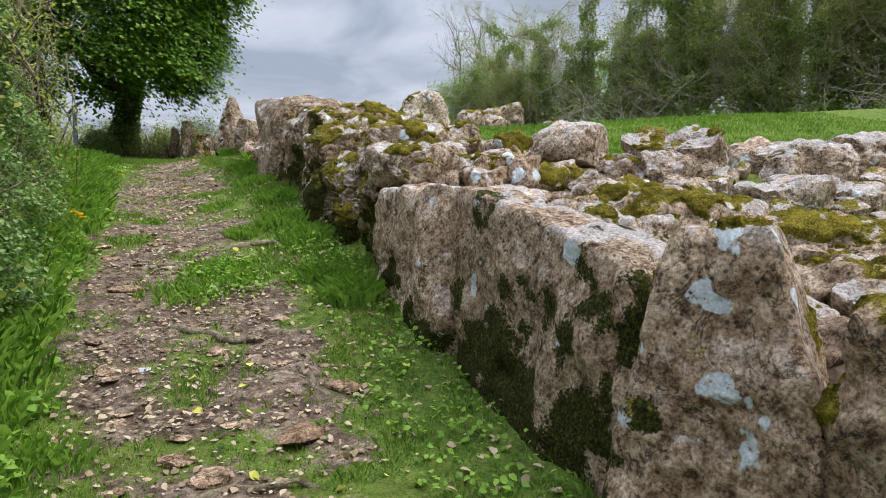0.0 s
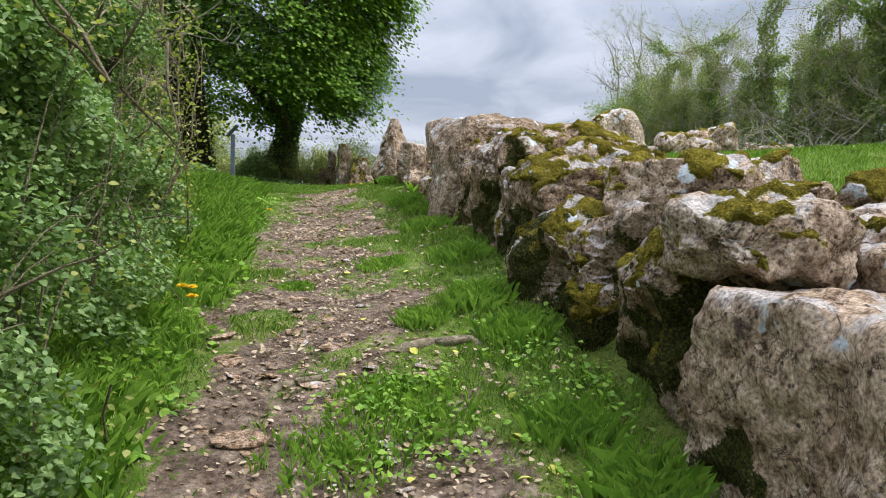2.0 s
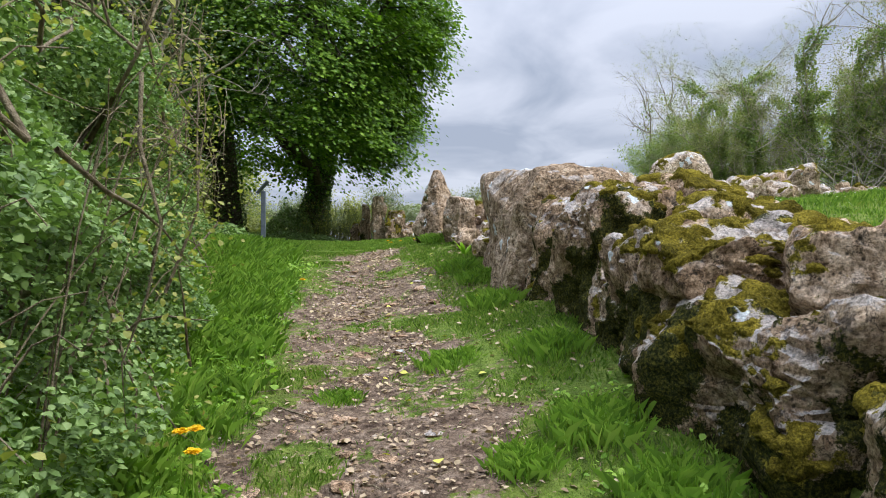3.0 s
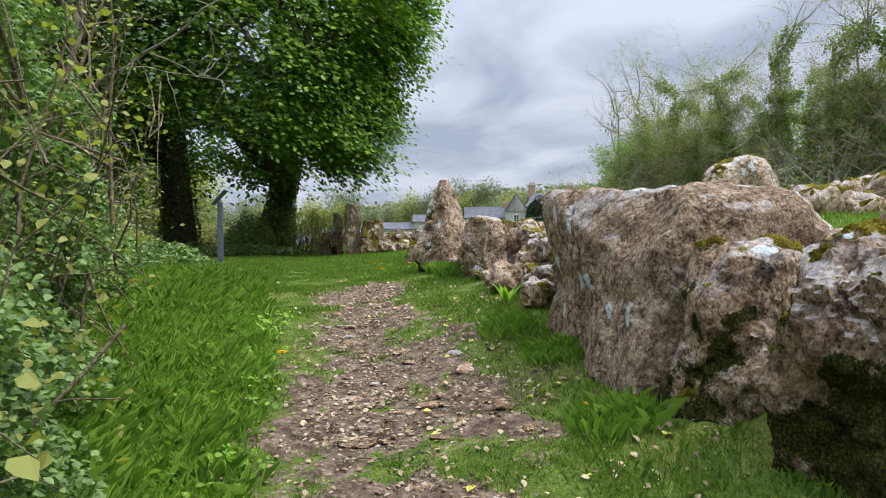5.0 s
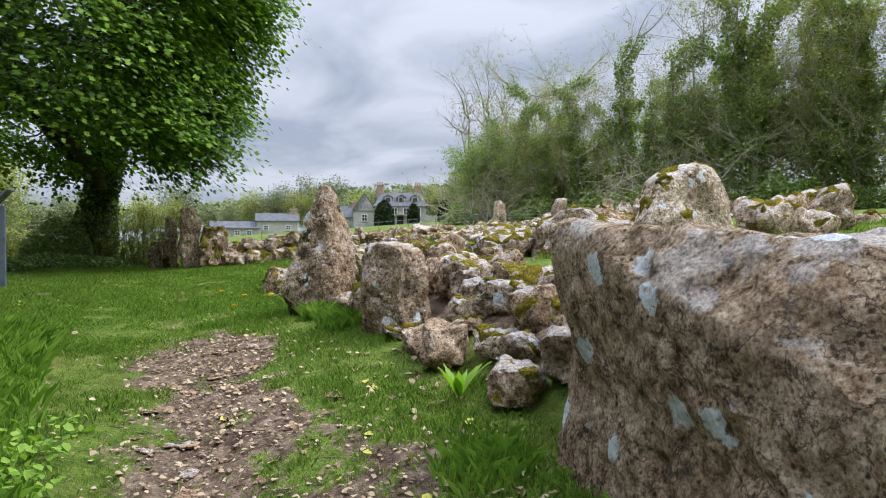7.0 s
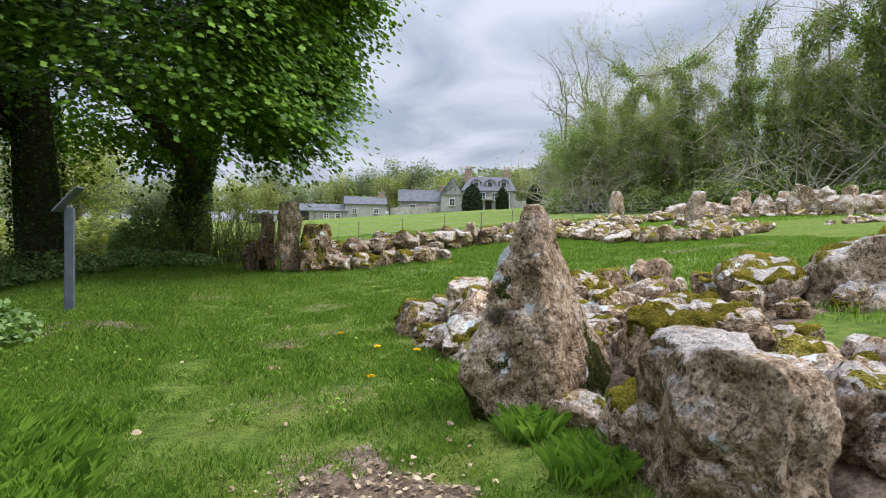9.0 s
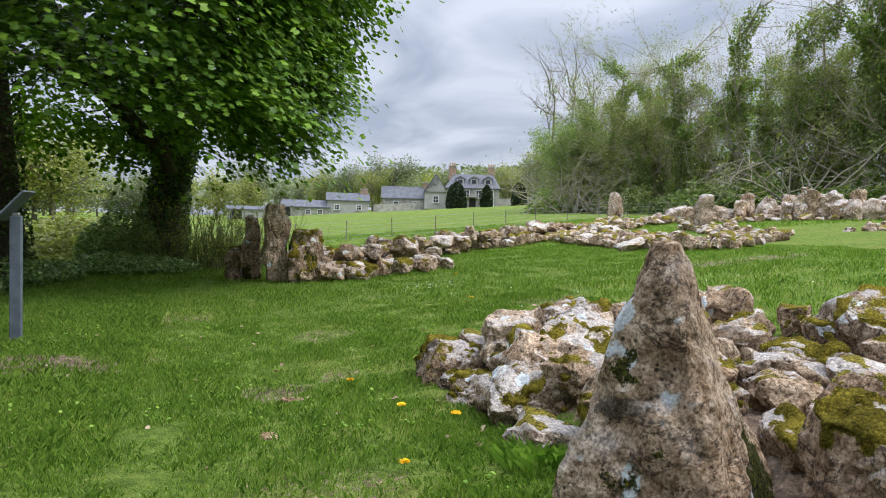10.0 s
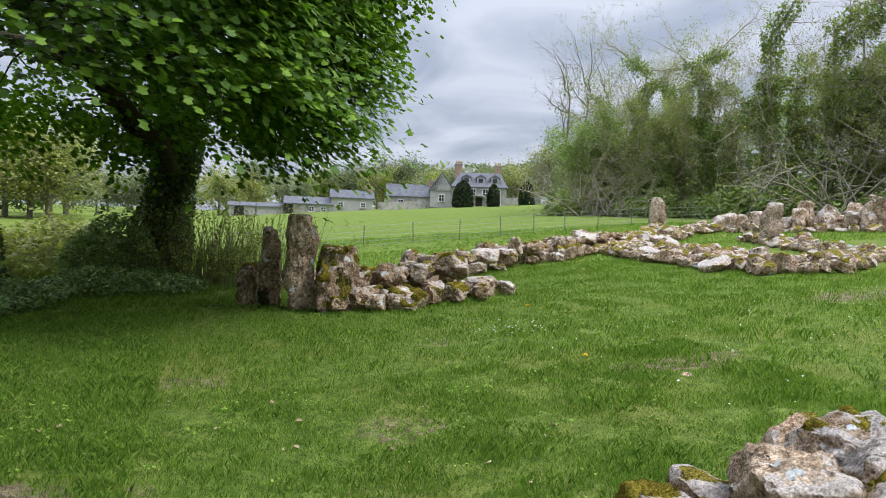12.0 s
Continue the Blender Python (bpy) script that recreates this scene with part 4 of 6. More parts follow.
rubble(wall_3, rr, scatter(rr, 60, along([(9.5, 23.6), (11.5, 24.6), (12.6, 27.5), (13.4, 29.5)], 0.5), 0.40, (0.3, 0.5), lambda x, y: 0.03), 0.15, False)
rubble(wall_3, rr, scatter(rr, 60, along([(10.0, 29.8), (12.2, 31.4), (14.5, 32.2)], 0.7), 0.40, (0.35, 0.6), lambda x, y: 0.08), 0.1, False)
rubble(wall_3, rr, scatter(rr, 40, along([(14.3, 31.3), (17.2, 29.8), (20.5, 28.2)], 0.45), 0.40, (0.3, 0.55), lambda x, y: 0.02), 0.35, False)
rubble(wall_3, rr, scatter(rr, 16, along([(13.9, 24.6), (15.5, 24.0)], 0.35), 0.42, (0.3, 0.5), lambda x, y: -0.05), 0.1, False)

# ---- trees, shrubs and grass ----


def grow(start, way, length, radius, depth, rng, lines, tips, droop=0.05, wander=0.22, kids=4, spread=0.75):
    """A branch and its side branches, as tapered polylines; tips collects points along the finest ones."""
    n = 6
    p, d = np.array(start, float), np.array(way, float)
    d /= np.linalg.norm(d)
    pts, rad = [p.copy()], [radius]
    for k in range(1, n):
        d = d + rng.normal(size=3) * wander - np.array([0, 0, droop])
        d /= np.linalg.norm(d)
        p = p + d * length / (n - 1)
        pts.append(p.copy())
        rad.append(radius * (1 - 0.8 * k / (n - 1)))
    lines.append((np.array(pts), np.array(rad)))
    if depth == 0:
        tips.extend(pts[1:])
        return
    for k in range(kids):
        i = rng.randint(1, n)
        side = rng.normal(size=3)
        side -= d * (side @ d)
        side /= np.linalg.norm(side) + 1e-9
        grow(pts[i], d * (1 - spread) + side * spread + np.array([0, 0, 0.12]), length * rng.uniform(0.45, 0.7), rad[i] * 0.62 + 0.002, depth - 1, rng, lines, tips, droop, wander, kids, spread)


def sprays(rng, centres, per, radius, thick=0.35):
    """Leaf positions in flat pads round the given centres."""
    n = len(centres)
    c = np.repeat(np.asarray(centres, float), per, axis=0)
    o = rng.normal(size=(n * per, 3)) * radius * (1, 1, thick)
    return c + o


def hung_leaves(name, centres, sizes, face, tip, shape):
    """Leaves with given facing and given direction of their tips."""
    face = face / np.linalg.norm(face, axis=1, keepdims=True)
    b = tip - face * (tip * face).sum(1, keepdims=True)
    b /= np.linalg.norm(b, axis=1, keepdims=True) + 1e-9
    a = np.cross(b, face)
    fold = -0.2 * np.abs(shape[:, 0])[None, :, None]
    v = centres[:, None] + sizes[:, None, None] * (shape[None, :, 0:1] * a[:, None] + shape[None, :, 1:2] * b[:, None] + fold * face[:, None])
    return np_mesh(name, v.reshape(-1, 3), np.arange(len(centres) * len(shape)).reshape(len(centres), len(shape)))


# the sycamore over the path's end
def sycamore():
    rng = np.random.RandomState(31)
    base = np.array([-1.35, 32.2, gz(-1.35, 32.2) - 0.15])
    ob = thing("sycamore_tree", None, None, "spreading sycamore in full spring leaf with an ivy-clad leaning trunk", "tree")
    trunk = base + np.array([(0, 0, 0), (0.08, 0, 1.2), (0.35, 0.05, 2.6), (0.6, 0.0, 4.2), (0.55, -0.4, 6.5), (0.2, -1.0, 9.5)])
    part("trunk", tubes("trunk", [(trunk, np.array([0.62, 0.46, 0.4, 0.37, 0.3, 0.15]))], 14), BARK, ob)
    centre, radii = np.array([-4.0, 27.6, 8.9]), np.array([7.8, 7.0, 6.2])
    pts = []
    while len(pts) < 1300:
        d = rng.normal(size=3)
        d /= np.linalg.norm(d)
        if (d[1] > 0.3 and rng.rand() < 0.75) or (d[0] < -0.55 and rng.rand() < 0.35):
            continue
        r = rng.uniform(0.5, 1.0) ** 0.4
        q = centre + d * radii * r * (1 + 0.15 * value_noise((d * 3.1)[None], 4)[0])
        fx = q[0]
        low = 5.0 - 1.3 * float(smooth_step(-0.6, 1.0, fx)) + 1.1 * float(smooth_step(1.8, 3.3, fx)) - 1.5 * float(smooth_step(-4.0, -6.0, fx)) - 1.0 * float(smooth_step(28, 31, q[1])) + 0.6 * value_noise(np.array([[fx * 0.6, q[1] * 0.6, 0.5]]), 8)[0]
        if low < q[2] < 12.6 and (q[2] < 9.6 or rng.rand() < 0.5):
            pts.append(q)
    pts = np.array(pts)
    lines = []
    for k in range(30):
        q = pts[rng.randint(len(pts))]
        s = trunk[rng.randint(2, 6)]
        mid = s * 0.5 + q * 0.5 + (0, 0, rng.uniform(0.1, 1.2))
        t = np.linspace(0, 1, 10)[:, None]
        line = (1 - t) ** 2 * s + 2 * t * (1 - t) * mid + t**2 * q + rng.normal(size=(10, 3)) * 0.09
        lines.append((line, np.linspace(0.17, 0.02, 10) * rng.uniform(0.7, 1.3)))
    for q in pts[::2]:
        s = min((l[0][rng.randint(3, 10)] for l in lines[:30]), key=lambda w: np.linalg.norm(w - q))
        t = np.linspace(0, 1, 6)[:, None]
        lines.append(((1 - t) * s + t * q + rng.normal(size=(6, 3)) * 0.08, np.linspace(0.03, 0.008, 6)))
    for line in lines[:30]:
        part("limb", tubes("limb", [line], 6), BARK, ob)
    part("twigwork", tubes("twigwork", lines[30:], 4), BARK, ob)
    # each spray is a tilted fan of overlapping leaves that hang outwards
    per = 110
    out = (pts - centre) / radii
    out /= np.linalg.norm(out, axis=1, keepdims=True)
    face = out * (0.6, 0.6, 0.25) + (0, 0, 0.75) + rng.normal(size=out.shape) * 0.15
    face /= np.linalg.norm(face, axis=1, keepdims=True)
    out, face, mid = (np.repeat(q, per, axis=0) for q in (out, face, pts))
    off = rng.normal(size=mid.shape) * 0.38
    off -= face * (off * face).sum(1, keepdims=True) * 0.78
    off -= np.array([0, 0, 1.0]) * ((off**2).sum(1, keepdims=True) * 0.35)
    tip = off * 1.6 + out * 0.5 + np.array([0, 0, -0.35]) + rng.normal(size=mid.shape) * 0.3
    part("crown", hung_leaves("crown", mid + off, rng.uniform(0.075, 0.13, len(mid)), face + rng.normal(size=mid.shape) * 0.22, tip, LOBED), LEAF_SYCAMORE, ob)
    n = 5200
    h = rng.uniform(0, 4.6, n)
    ax = np.stack([np.interp(h, trunk[:, 2] - base[2], trunk[:, k]) for k in range(3)], 1)
    th = rng.rand(n) * 6.283
    rr_ = 0.42 + 0.14 * rng.rand(n) + 0.2 * np.exp(-((h - 0.9) ** 2) * 1.5)
    ax[:, 0] += np.cos(th) * rr_
    ax[:, 1] += np.sin(th) * rr_
    part("ivy", leaf_mesh("ivy", ax, rng.uniform(0.07, 0.13, n), rng, 0.1), LEAF_IVY, ob, "dark ivy round the trunk")


sycamore()


def ivy_tree(x, y, height, radius, crown_centre, crown_radii, seed, label, leaves=9000, mat_=None, low=2.2):
    rng = np.random.RandomState(seed)
    b = np.array([x, y, gz(x, y) - 0.1])
    ob = thing("ivy_tree", None, None, label, "tree", "ivy-clad trees beside the path")
    n = 7
    t = np.linspace(0, 1, n)
    trunk = b + np.stack([0.35 * np.sin(t * 2 + seed), 0.3 * np.sin(t * 3 + seed * 2) * t, t * height], 1)
    part("trunk", tubes("trunk", [(trunk, radius * (1.15 - 0.75 * t))], 10), BARK, ob)
    cc, cr = np.array(crown_centre, float), np.array(crown_radii, float)
    d = rng.normal(size=(170, 3))
    d /= np.linalg.norm(d, axis=1, keepdims=True)
    pts = cc + d * cr * rng.uniform(0.5, 1.0, (170, 1))
    pts = pts[pts[:, 2] > b[2] + low]
    lines = []
    for q in pts[:60]:
        s = trunk[rng.randint(2, n)]
        u = np.linspace(0, 1, 7)[:, None]
        lines.append(((1 - u) * s + u * q + rng.normal(size=(7, 3)) * 0.12 + np.array([0, 0, 0.5]) * (u * (1 - u)), np.linspace(0.06, 0.01, 7)))
    part("branchwork", tubes("branchwork", lines, 5), BARK, ob)
    pos = sprays(rng, pts, max(1, leaves // len(pts)), 0.5, 0.45)
    part("crown", leaf_mesh("crown", pos, rng.uniform(0.06, 0.12, len(pos)), rng, 0.5, OVAL), mat_ or LEAF_IVY, ob)
    m = 4200
    h = rng.rand(m) * height * 0.8
    ax = np.stack([np.interp(h, t * height, trunk[:, k]) for k in range(3)], 1)
    th = rng.rand(m) * 6.283
    rad = radius * (1.1 - 0.5 * h / height) + 0.03 + 0.12 * rng.rand(m)
    ax += np.stack([np.cos(th) * rad, np.sin(th) * rad, np.zeros(m)], 1)
    part("ivy", leaf_mesh("ivy", ax, rng.uniform(0.05, 0.1, m), rng, 0.05), LEAF_IVY, ob, "dark glossy ivy over the trunk")
    return ob


ivy_tree(-3.9, 27.6, 9.0, 0.46, (-8.0, 25.5, 7.4), (4.4, 5.0, 4.6), 3, "tall tree with a thick trunk wrapped in dark ivy", 24000, LEAF_SYCAMORE, 2.2)
ivy_tree(-3.5, 16.8, 6.5, 0.26, (-4.6, 16.5, 5.6), (2.2, 3.0, 3.6), 5, "ivy-clad tree leaning over the path bank", 9000)
ivy_tree(-4.0, 13.2, 6.5, 0.24, (-4.6, 13.0, 5.2), (2.2, 2.8, 3.6), 7, "ivy-clad tree behind the hedge", 9000)
ivy_tree(-8.0, 18.0, 7.0, 0.3, (-8.0, 18.0, 4.6), (3.0, 5.0, 4.2), 13, "ivy-clad tree behind the hedge", 9000, None, 0.6)
ivy_tree(-7.0, 9.0, 7.0, 0.3, (-6.5, 9.0, 4.2), (2.8, 5.0, 4.0), 15, "ivy-clad tree behind the hedge", 9000, None, 0.6)
ivy_tree(-6.0, 1.5, 7.0, 0.3, (-5.5, 1.5, 4.2), (2.6, 4.5, 4.0), 17, "ivy-clad tree behind the hedge", 9000, None, 0.6)


def hedge_front(y):
    return np.interp(y, [-3, 2, 5, 7, 9, 12, 15], [-0.8, -0.78, -0.8, -1.08, -1.38, -1.9, -2.5])


def bramble(y0, y1, height, seed, label, count, mat_=None):
    """A bank of bramble: arching stems and a skin of leaves in lumps."""
    count = int(count * 2.6)
    rng = np.random.RandomState(seed)
    ob = thing("bramble_bush", None, None, label, "bush", "brambles along the path")
    y = rng.uniform(y0, y1, count)
    h = rng.rand(count) ** 0.8 * height
    lump = fbm(np.stack([y * 2.2, h * 2.4, np.zeros(count)], 1), 3, 5)
    depth = np.abs(rng.normal(size=count)) * 0.22
    x = hedge_front(y) + 0.34 * lump - depth - 0.16 * h - 0.25 * np.maximum(0, 0.35 - h)
    z = ground_z(x, y) + h + 0.02
    pos = np.stack([x, y, z], 1)
    keep = fbm(pos * 3.0, 2, 8) > -0.35
    pos = pos[keep]
    hang = np.stack([0.5 * np.ones(len(pos)), rng.normal(size=len(pos)) * 0.3, -0.35 * np.ones(len(pos))], 1)
    part("foliage", leaf_mesh("foliage", pos, rng.uniform(0.02, 0.046, len(pos)), rng, 0.55, OVAL, hang), mat_ or LEAF_BRAMBLE, ob)
    lines = []
    for _ in range(int(16 * (y1 - y0) / 2)):
        a = rng.uniform(y0, y1)
        b = np.array([hedge_front(a) - rng.uniform(0.1, 0.5), a, gz(-1.2, a)])
        top = b + (rng.uniform(0.0, 0.45), rng.normal() * 0.4, rng.uniform(0.4, 1.0) * height)
        end = top + (rng.uniform(0.0, 0.3), rng.normal() * 0.4, -rng.uniform(0.0, 0.5))
        t = np.linspace(0, 1, 7)[:, None]
        lines.append(((1 - t) ** 2 * b + 2 * t * (1 - t) * top + t**2 * end, np.linspace(0.006, 0.002, 7)))
    part("stem_tangle", tubes("stem_tangle", lines, 4), TWIG, ob)


bramble(-2.2, 1.8, 1.5, 41, "tangled green bramble bush on the path's grassy bank", 12000)
bramble(1.6, 4.4, 1.7, 43, "tangled green bramble bush on the path's grassy bank", 12000)
bramble(4.2, 7.0, 1.9, 47, "tangled green bramble bush behind yellow dandelions", 16000)
bramble(6.8, 9.6, 2.1, 53, "tangled green bramble bush on the path's grassy bank", 18000)
bramble(9.4, 13.5, 1.9, 59, "dark green bramble bush below ivy-clad trees", 19000)


def hawthorn(x, y, height, seed, label, reach, leaves_per_tip=5, bare=0.0):
    rng = np.random.RandomState(seed)
    ob = thing("hawthorn", None, None, label, "shrub", "hawthorns over the hedge")
    lines, tips = [], []
    b = np.array([x, y, gz(x, y) - 0.05])
    for k in range(7):
        way = np.array([reach[0] + rng.normal() * 0.4, reach[1] + rng.normal() * 0.6, 1.4 + rng.rand()])
        grow(b + rng.normal(size=3) * (0.3, 0.6, 0), way, height * rng.uniform(0.6, 1.0), 0.032, 2, rng, lines, tips, 0.06, 0.2, 6, 0.7)
    lines = [l for l in lines if (l[0][:, 0] < hedge_front(l[0][:, 1]) + 0.45 + 0.1 * np.maximum(0, l[0][:, 2] - 3)).all()]
    part("branchwork", tubes("branchwork", lines, 4), TWIG, ob)
    tips = np.array(tips)
    tips = tips[tips[:, 0] < hedge_front(tips[:, 1]) + 0.4]
    tips = tips[rng.rand(len(tips)) > bare]
    pos = sprays(rng, tips, leaves_per_tip, 0.07, 1.0)
    part("foliage", leaf_mesh("foliage", pos, rng.uniform(0.02, 0.04, len(pos)), rng, 0.3, OVAL), LEAF_HAW, ob)


hawthorn(-1.9, -0.6, 3.2, 61, "twiggy hawthorn with small yellow-green leaves above the brambles", (0.25, 0.2))
hawthorn(-1.9, 1.6, 3.4, 67, "twiggy hawthorn with small yellow-green leaves above the brambles", (0.3, 0.1))
hawthorn(-1.9, 3.9, 3.6, 71, "twiggy hawthorn with small yellow-green leaves above the brambles", (0.32, 0.1))
hawthorn(-1.8, 6.3, 3.8, 73, "twiggy hawthorn with small yellow-green leaves above the brambles", (0.28, 0.0))
hawthorn(-2.0, 8.8, 4.0, 79, "twiggy half-bare hawthorn above the brambles", (0.2, 0.0), 3, 0.4)
hawthorn(-2.6, 11.5, 4.6, 83, "twiggy half-bare hawthorn below taller trees", (0.2, 0.2), 2, 0.6)


def leaning_limb():
    ob = thing("bare_limb", None, None, "pale bare limb reaching out above the hedge", "branch")
    rng = np.random.RandomState(3)
    lines = []
    a = np.array([-3.4, 13.6, gz(-3.4, 13.6)])
    b = np.array([-2.75, 13.2, 3.2])
    c = np.array([-2.2, 12.9, 5.6])
    t = np.linspace(0, 1, 12)[:, None]
    main = (1 - t) ** 2 * a + 2 * t * (1 - t) * b + t**2 * c + rng.normal(size=(12, 3)) * 0.03
    lines.append((main, np.linspace(0.07, 0.03, 12)))
    for k, e in ((5, (-1.0, 12.2, 4.4)), (7, (-0.6, 12.0, 5.2)), (9, (-1.2, 11.5, 6.2)), (8, (-3.6, 12.0, 6.0)), (10, (-0.2, 11.6, 5.0))):
        q = (1 - t) * main[k] + t * np.array(e) + np.array([0, 0, 0.35]) * t * (1 - t) + rng.normal(size=(12, 3)) * 0.035
        lines.append((q, np.linspace(0.03, 0.006, 12)))
        tips = []
        for j in (5, 7, 9, 11):
            grow(q[j], (e[0] - main[k][0], -0.3, rng.normal() * 0.3), 1.0, 0.008, 1, rng, lines, tips, 0.02, 0.25, 4, 0.7)
    lines = [l for l in lines if (l[0][:, 0] < -0.75).all()]
    part("branchwork", tubes("branchwork", lines, 6), BARK_PALE, ob)


leaning_limb()


def undergrowth(name, label, x, y, radius, height, count, seed, mat_, size=(0.05, 0.1), shape=OVAL):
    rng = np.random.RandomState(seed)
    th, r = rng.rand(count) * 6.283, np.sqrt(rng.rand(count)) * radius
    px, py = x + np.cos(th) * r, y + np.sin(th) * r
    top = height * (1 - (r / radius) ** 2 * 0.7) * (0.65 + 0.5 * (0.5 + 0.5 * flat_noise(px, py, 1.8, seed)))
    pz = ground_z(px, py) + top * rng.rand(count) ** 0.5
    ob = thing(name, None, None, label, "plants", "undergrowth by the trees")
    part("foliage", leaf_mesh("foliage", np.stack([px, py, pz], 1), rng.uniform(*size, count), rng, 0.6, shape), mat_, ob)
    lines = []
    for k in range(min(120, count // 25)):
        i = rng.randint(count)
        lines.append((np.linspace((px[i], py[i], gz(px[i], py[i]) - 0.03), (px[i] + rng.normal() * 0.05, py[i], pz[i]), 3), np.array([0.005, 0.004, 0.002])))
    part("stem_tangle", tubes("stem_tangle", lines, 4), TWIG, ob)


undergrowth("nettles", "bed of green nettles under the trees", -4.6, 27.2, 2.3, 0.7, 9000, 301, LEAF_BRAMBLE)
undergrowth("nettles", "bed of green nettles under the trees", -6.6, 24.6, 2.3, 0.75, 8000, 303, LEAF_BRAMBLE)
undergrowth("nettles", "low green plants round the sycamore's foot", -1.9, 29.6, 1.7, 0.5, 6000, 307, LEAF_BRAMBLE)
undergrowth("nettles", "low green plants on the bank by the trees", -3.0, 18.2, 1.2, 0.55, 4000, 311, LEAF_BRAMBLE)
undergrowth("elder_bush", "small green bush beside the sycamore trunk", -2.2, 31.2, 1.0, 1.9, 5000, 313, LEAF_BRAMBLE, (0.06, 0.1))
undergrowth("field_bush", "light green bush in the field hedge", -4.5, 36.0, 2.4, 1.7, 5000, 317, LEAF_WOOD, (0.1, 0.2))
undergrowth("field_bush", "light green bush in the field hedge", -9.5, 38.0, 3.0, 2.4, 6000, 319, LEAF_WOOD, (0.1, 0.2))
undergrowth("field_bush", "light green bush in the field hedge", -15.0, 37.0, 3.5, 3.2, 6000, 323, LEAF_WOOD, (0.12, 0.24))


def cane_bush():
    rng = np.random.RandomState(9)
    lines = []
    for _ in range(420):
        x, y = 0.15 + rng.normal() * 0.8, 30.6 + rng.normal() * 0.6
        h = rng.uniform(0.5, 1.7)
        z = gz(x, y)
        lines.append((np.array([(x, y, z - 0.03), (x + rng.normal() * 0.06, y, z + h * 0.5), (x + rng.normal() * 0.2, y + rng.normal() * 0.1, z + h)]), np.array([0.008, 0.006, 0.003])))
    ob = thing("cane_bush", None, None, "thicket of thin upright green-brown canes", "bush")
    part("cane_tangle", tubes("cane_tangle", lines, 4), plain("cane_green_brown", (0.13, 0.15, 0.055), 0.8, 0.3, 4), ob)
    pos = np.array([l[0][rng.randint(1, 3)] for l in lines for _ in range(8)]) + rng.normal(size=(3360, 3)) * 0.06
    part("foliage", leaf_mesh("foliage", pos, rng.uniform(0.03, 0.07, 3360), rng, 0.3), LEAF_HAW, ob)


cane_bush()


# ---- grass ----
def turf(name, label, x0, x1, y0, y1, per_m2, height, width, seed, mat_, lean=0.6, pick=None):
    rng = np.random.RandomState(seed)
    n = int((x1 - x0) * (y1 - y0) * per_m2)
    x, y = rng.uniform(x0, x1, n), rng.uniform(y0, y1, n)
    keep = rng.rand(n) > bare_mask(x, y) * 1.15
    if pick is not None:
        keep &= rng.rand(n) < pick(x, y)
    x, y = x[keep], y[keep]
    z = ground_z(x, y)
    tuft = 0.55 + 0.8 * smooth_step(-0.5, 0.7, flat_noise(x, y, 2.7, seed))
    h = rng.uniform(*height, len(x)) * tuft
    w = rng.uniform(*width, len(x))
    return thing(name, blades(name, np.stack([x, y, z], 1), h, w, rng, lean), mat_, label, "grass", kind="stuff")


def wall_side(x, y):
    return 1 - smooth_step(1.75, 2.0, x) * (y < 17.3)


turf("lawn_grass", "short trodden green grass", -3.2, 4.6, 14.0, 21.0, 3200, (0.02, 0.055), (0.0022, 0.0048), 401, GRASS, 0.9, wall_side)
turf("lawn_grass", "short green grass in the enclosure", -6.0, 12.0, 21.0, 30.0, 1000, (0.025, 0.065), (0.004, 0.008), 403, GRASS, 0.8)
turf("field_grass", "green meadow grass", -12.0, 25.0, 30.0, 46.0, 110, (0.05, 0.1), (0.012, 0.025), 405, GRASS, 0.8)
turf("yard_grass", "green grass behind the wall", 4.0, 15.0, 4.6, 21.0, 420, (0.04, 0.09), (0.005, 0.01), 407, GRASS, 0.8)
turf("bank_grass", "long lush green grass on the bank", -2.3, -0.3, -1.5, 15.5, 6000, (0.04, 0.15), (0.0015, 0.0032), 409, GRASS_LONG, 1.0, lambda x, y: smooth_step(-0.32, -0.7, x + 0.25 * smooth_step(9, 14, y)))
turf("bank_grass", "green grass in front of the trees", -5.5, -0.6, 15.0, 26.0, 2200, (0.03, 0.075), (0.0028, 0.006), 411, GRASS, 0.9)
turf("verge_grass", "green grass along the foot of the wall", 0.95, 1.85, -1.2, 16.5, 5600, (0.015, 0.055), (0.0015, 0.0032), 413, GRASS, 0.9, lambda x, y: (0.35 + 0.65 * smooth_step(1.0, 1.35, x)) * (0.3 + 0.7 * smooth_step(-0.3, 0.3, flat_noise(x, y, 1.7, 6))) * (0.45 + 0.55 * smooth_step(2, 5, y)))
turf("path_grass", "sparse grass tufts on the path", -0.55, 1.2, -1.2, 14.3, 5200, (0.012, 0.045), (0.0015, 0.003), 415, GRASS, 0.9, lambda x, y: 0.25 + 0.75 * smooth_step(-0.1, 0.4, flat_noise(x, y, 2.1, 14)))


def tussock(x, y, r, h, n, seed, mat_=None):
    rng = np.random.RandomState(seed)
    th, q = rng.rand(n) * 6.283, rng.rand(n) * r
    bx, by = x + np.cos(th) * q, y + np.sin(th) * q
    thing("grass_tussock", blades("grass_tussock", np.stack([bx, by, ground_z(bx, by)], 1), rng.uniform(0.35, 0.8, n) * h, np.full(n, 0.0026), rng, 1.0), mat_ or GRASS_LONG, "thick tuft of long green grass", "grass", "tufts along the path")


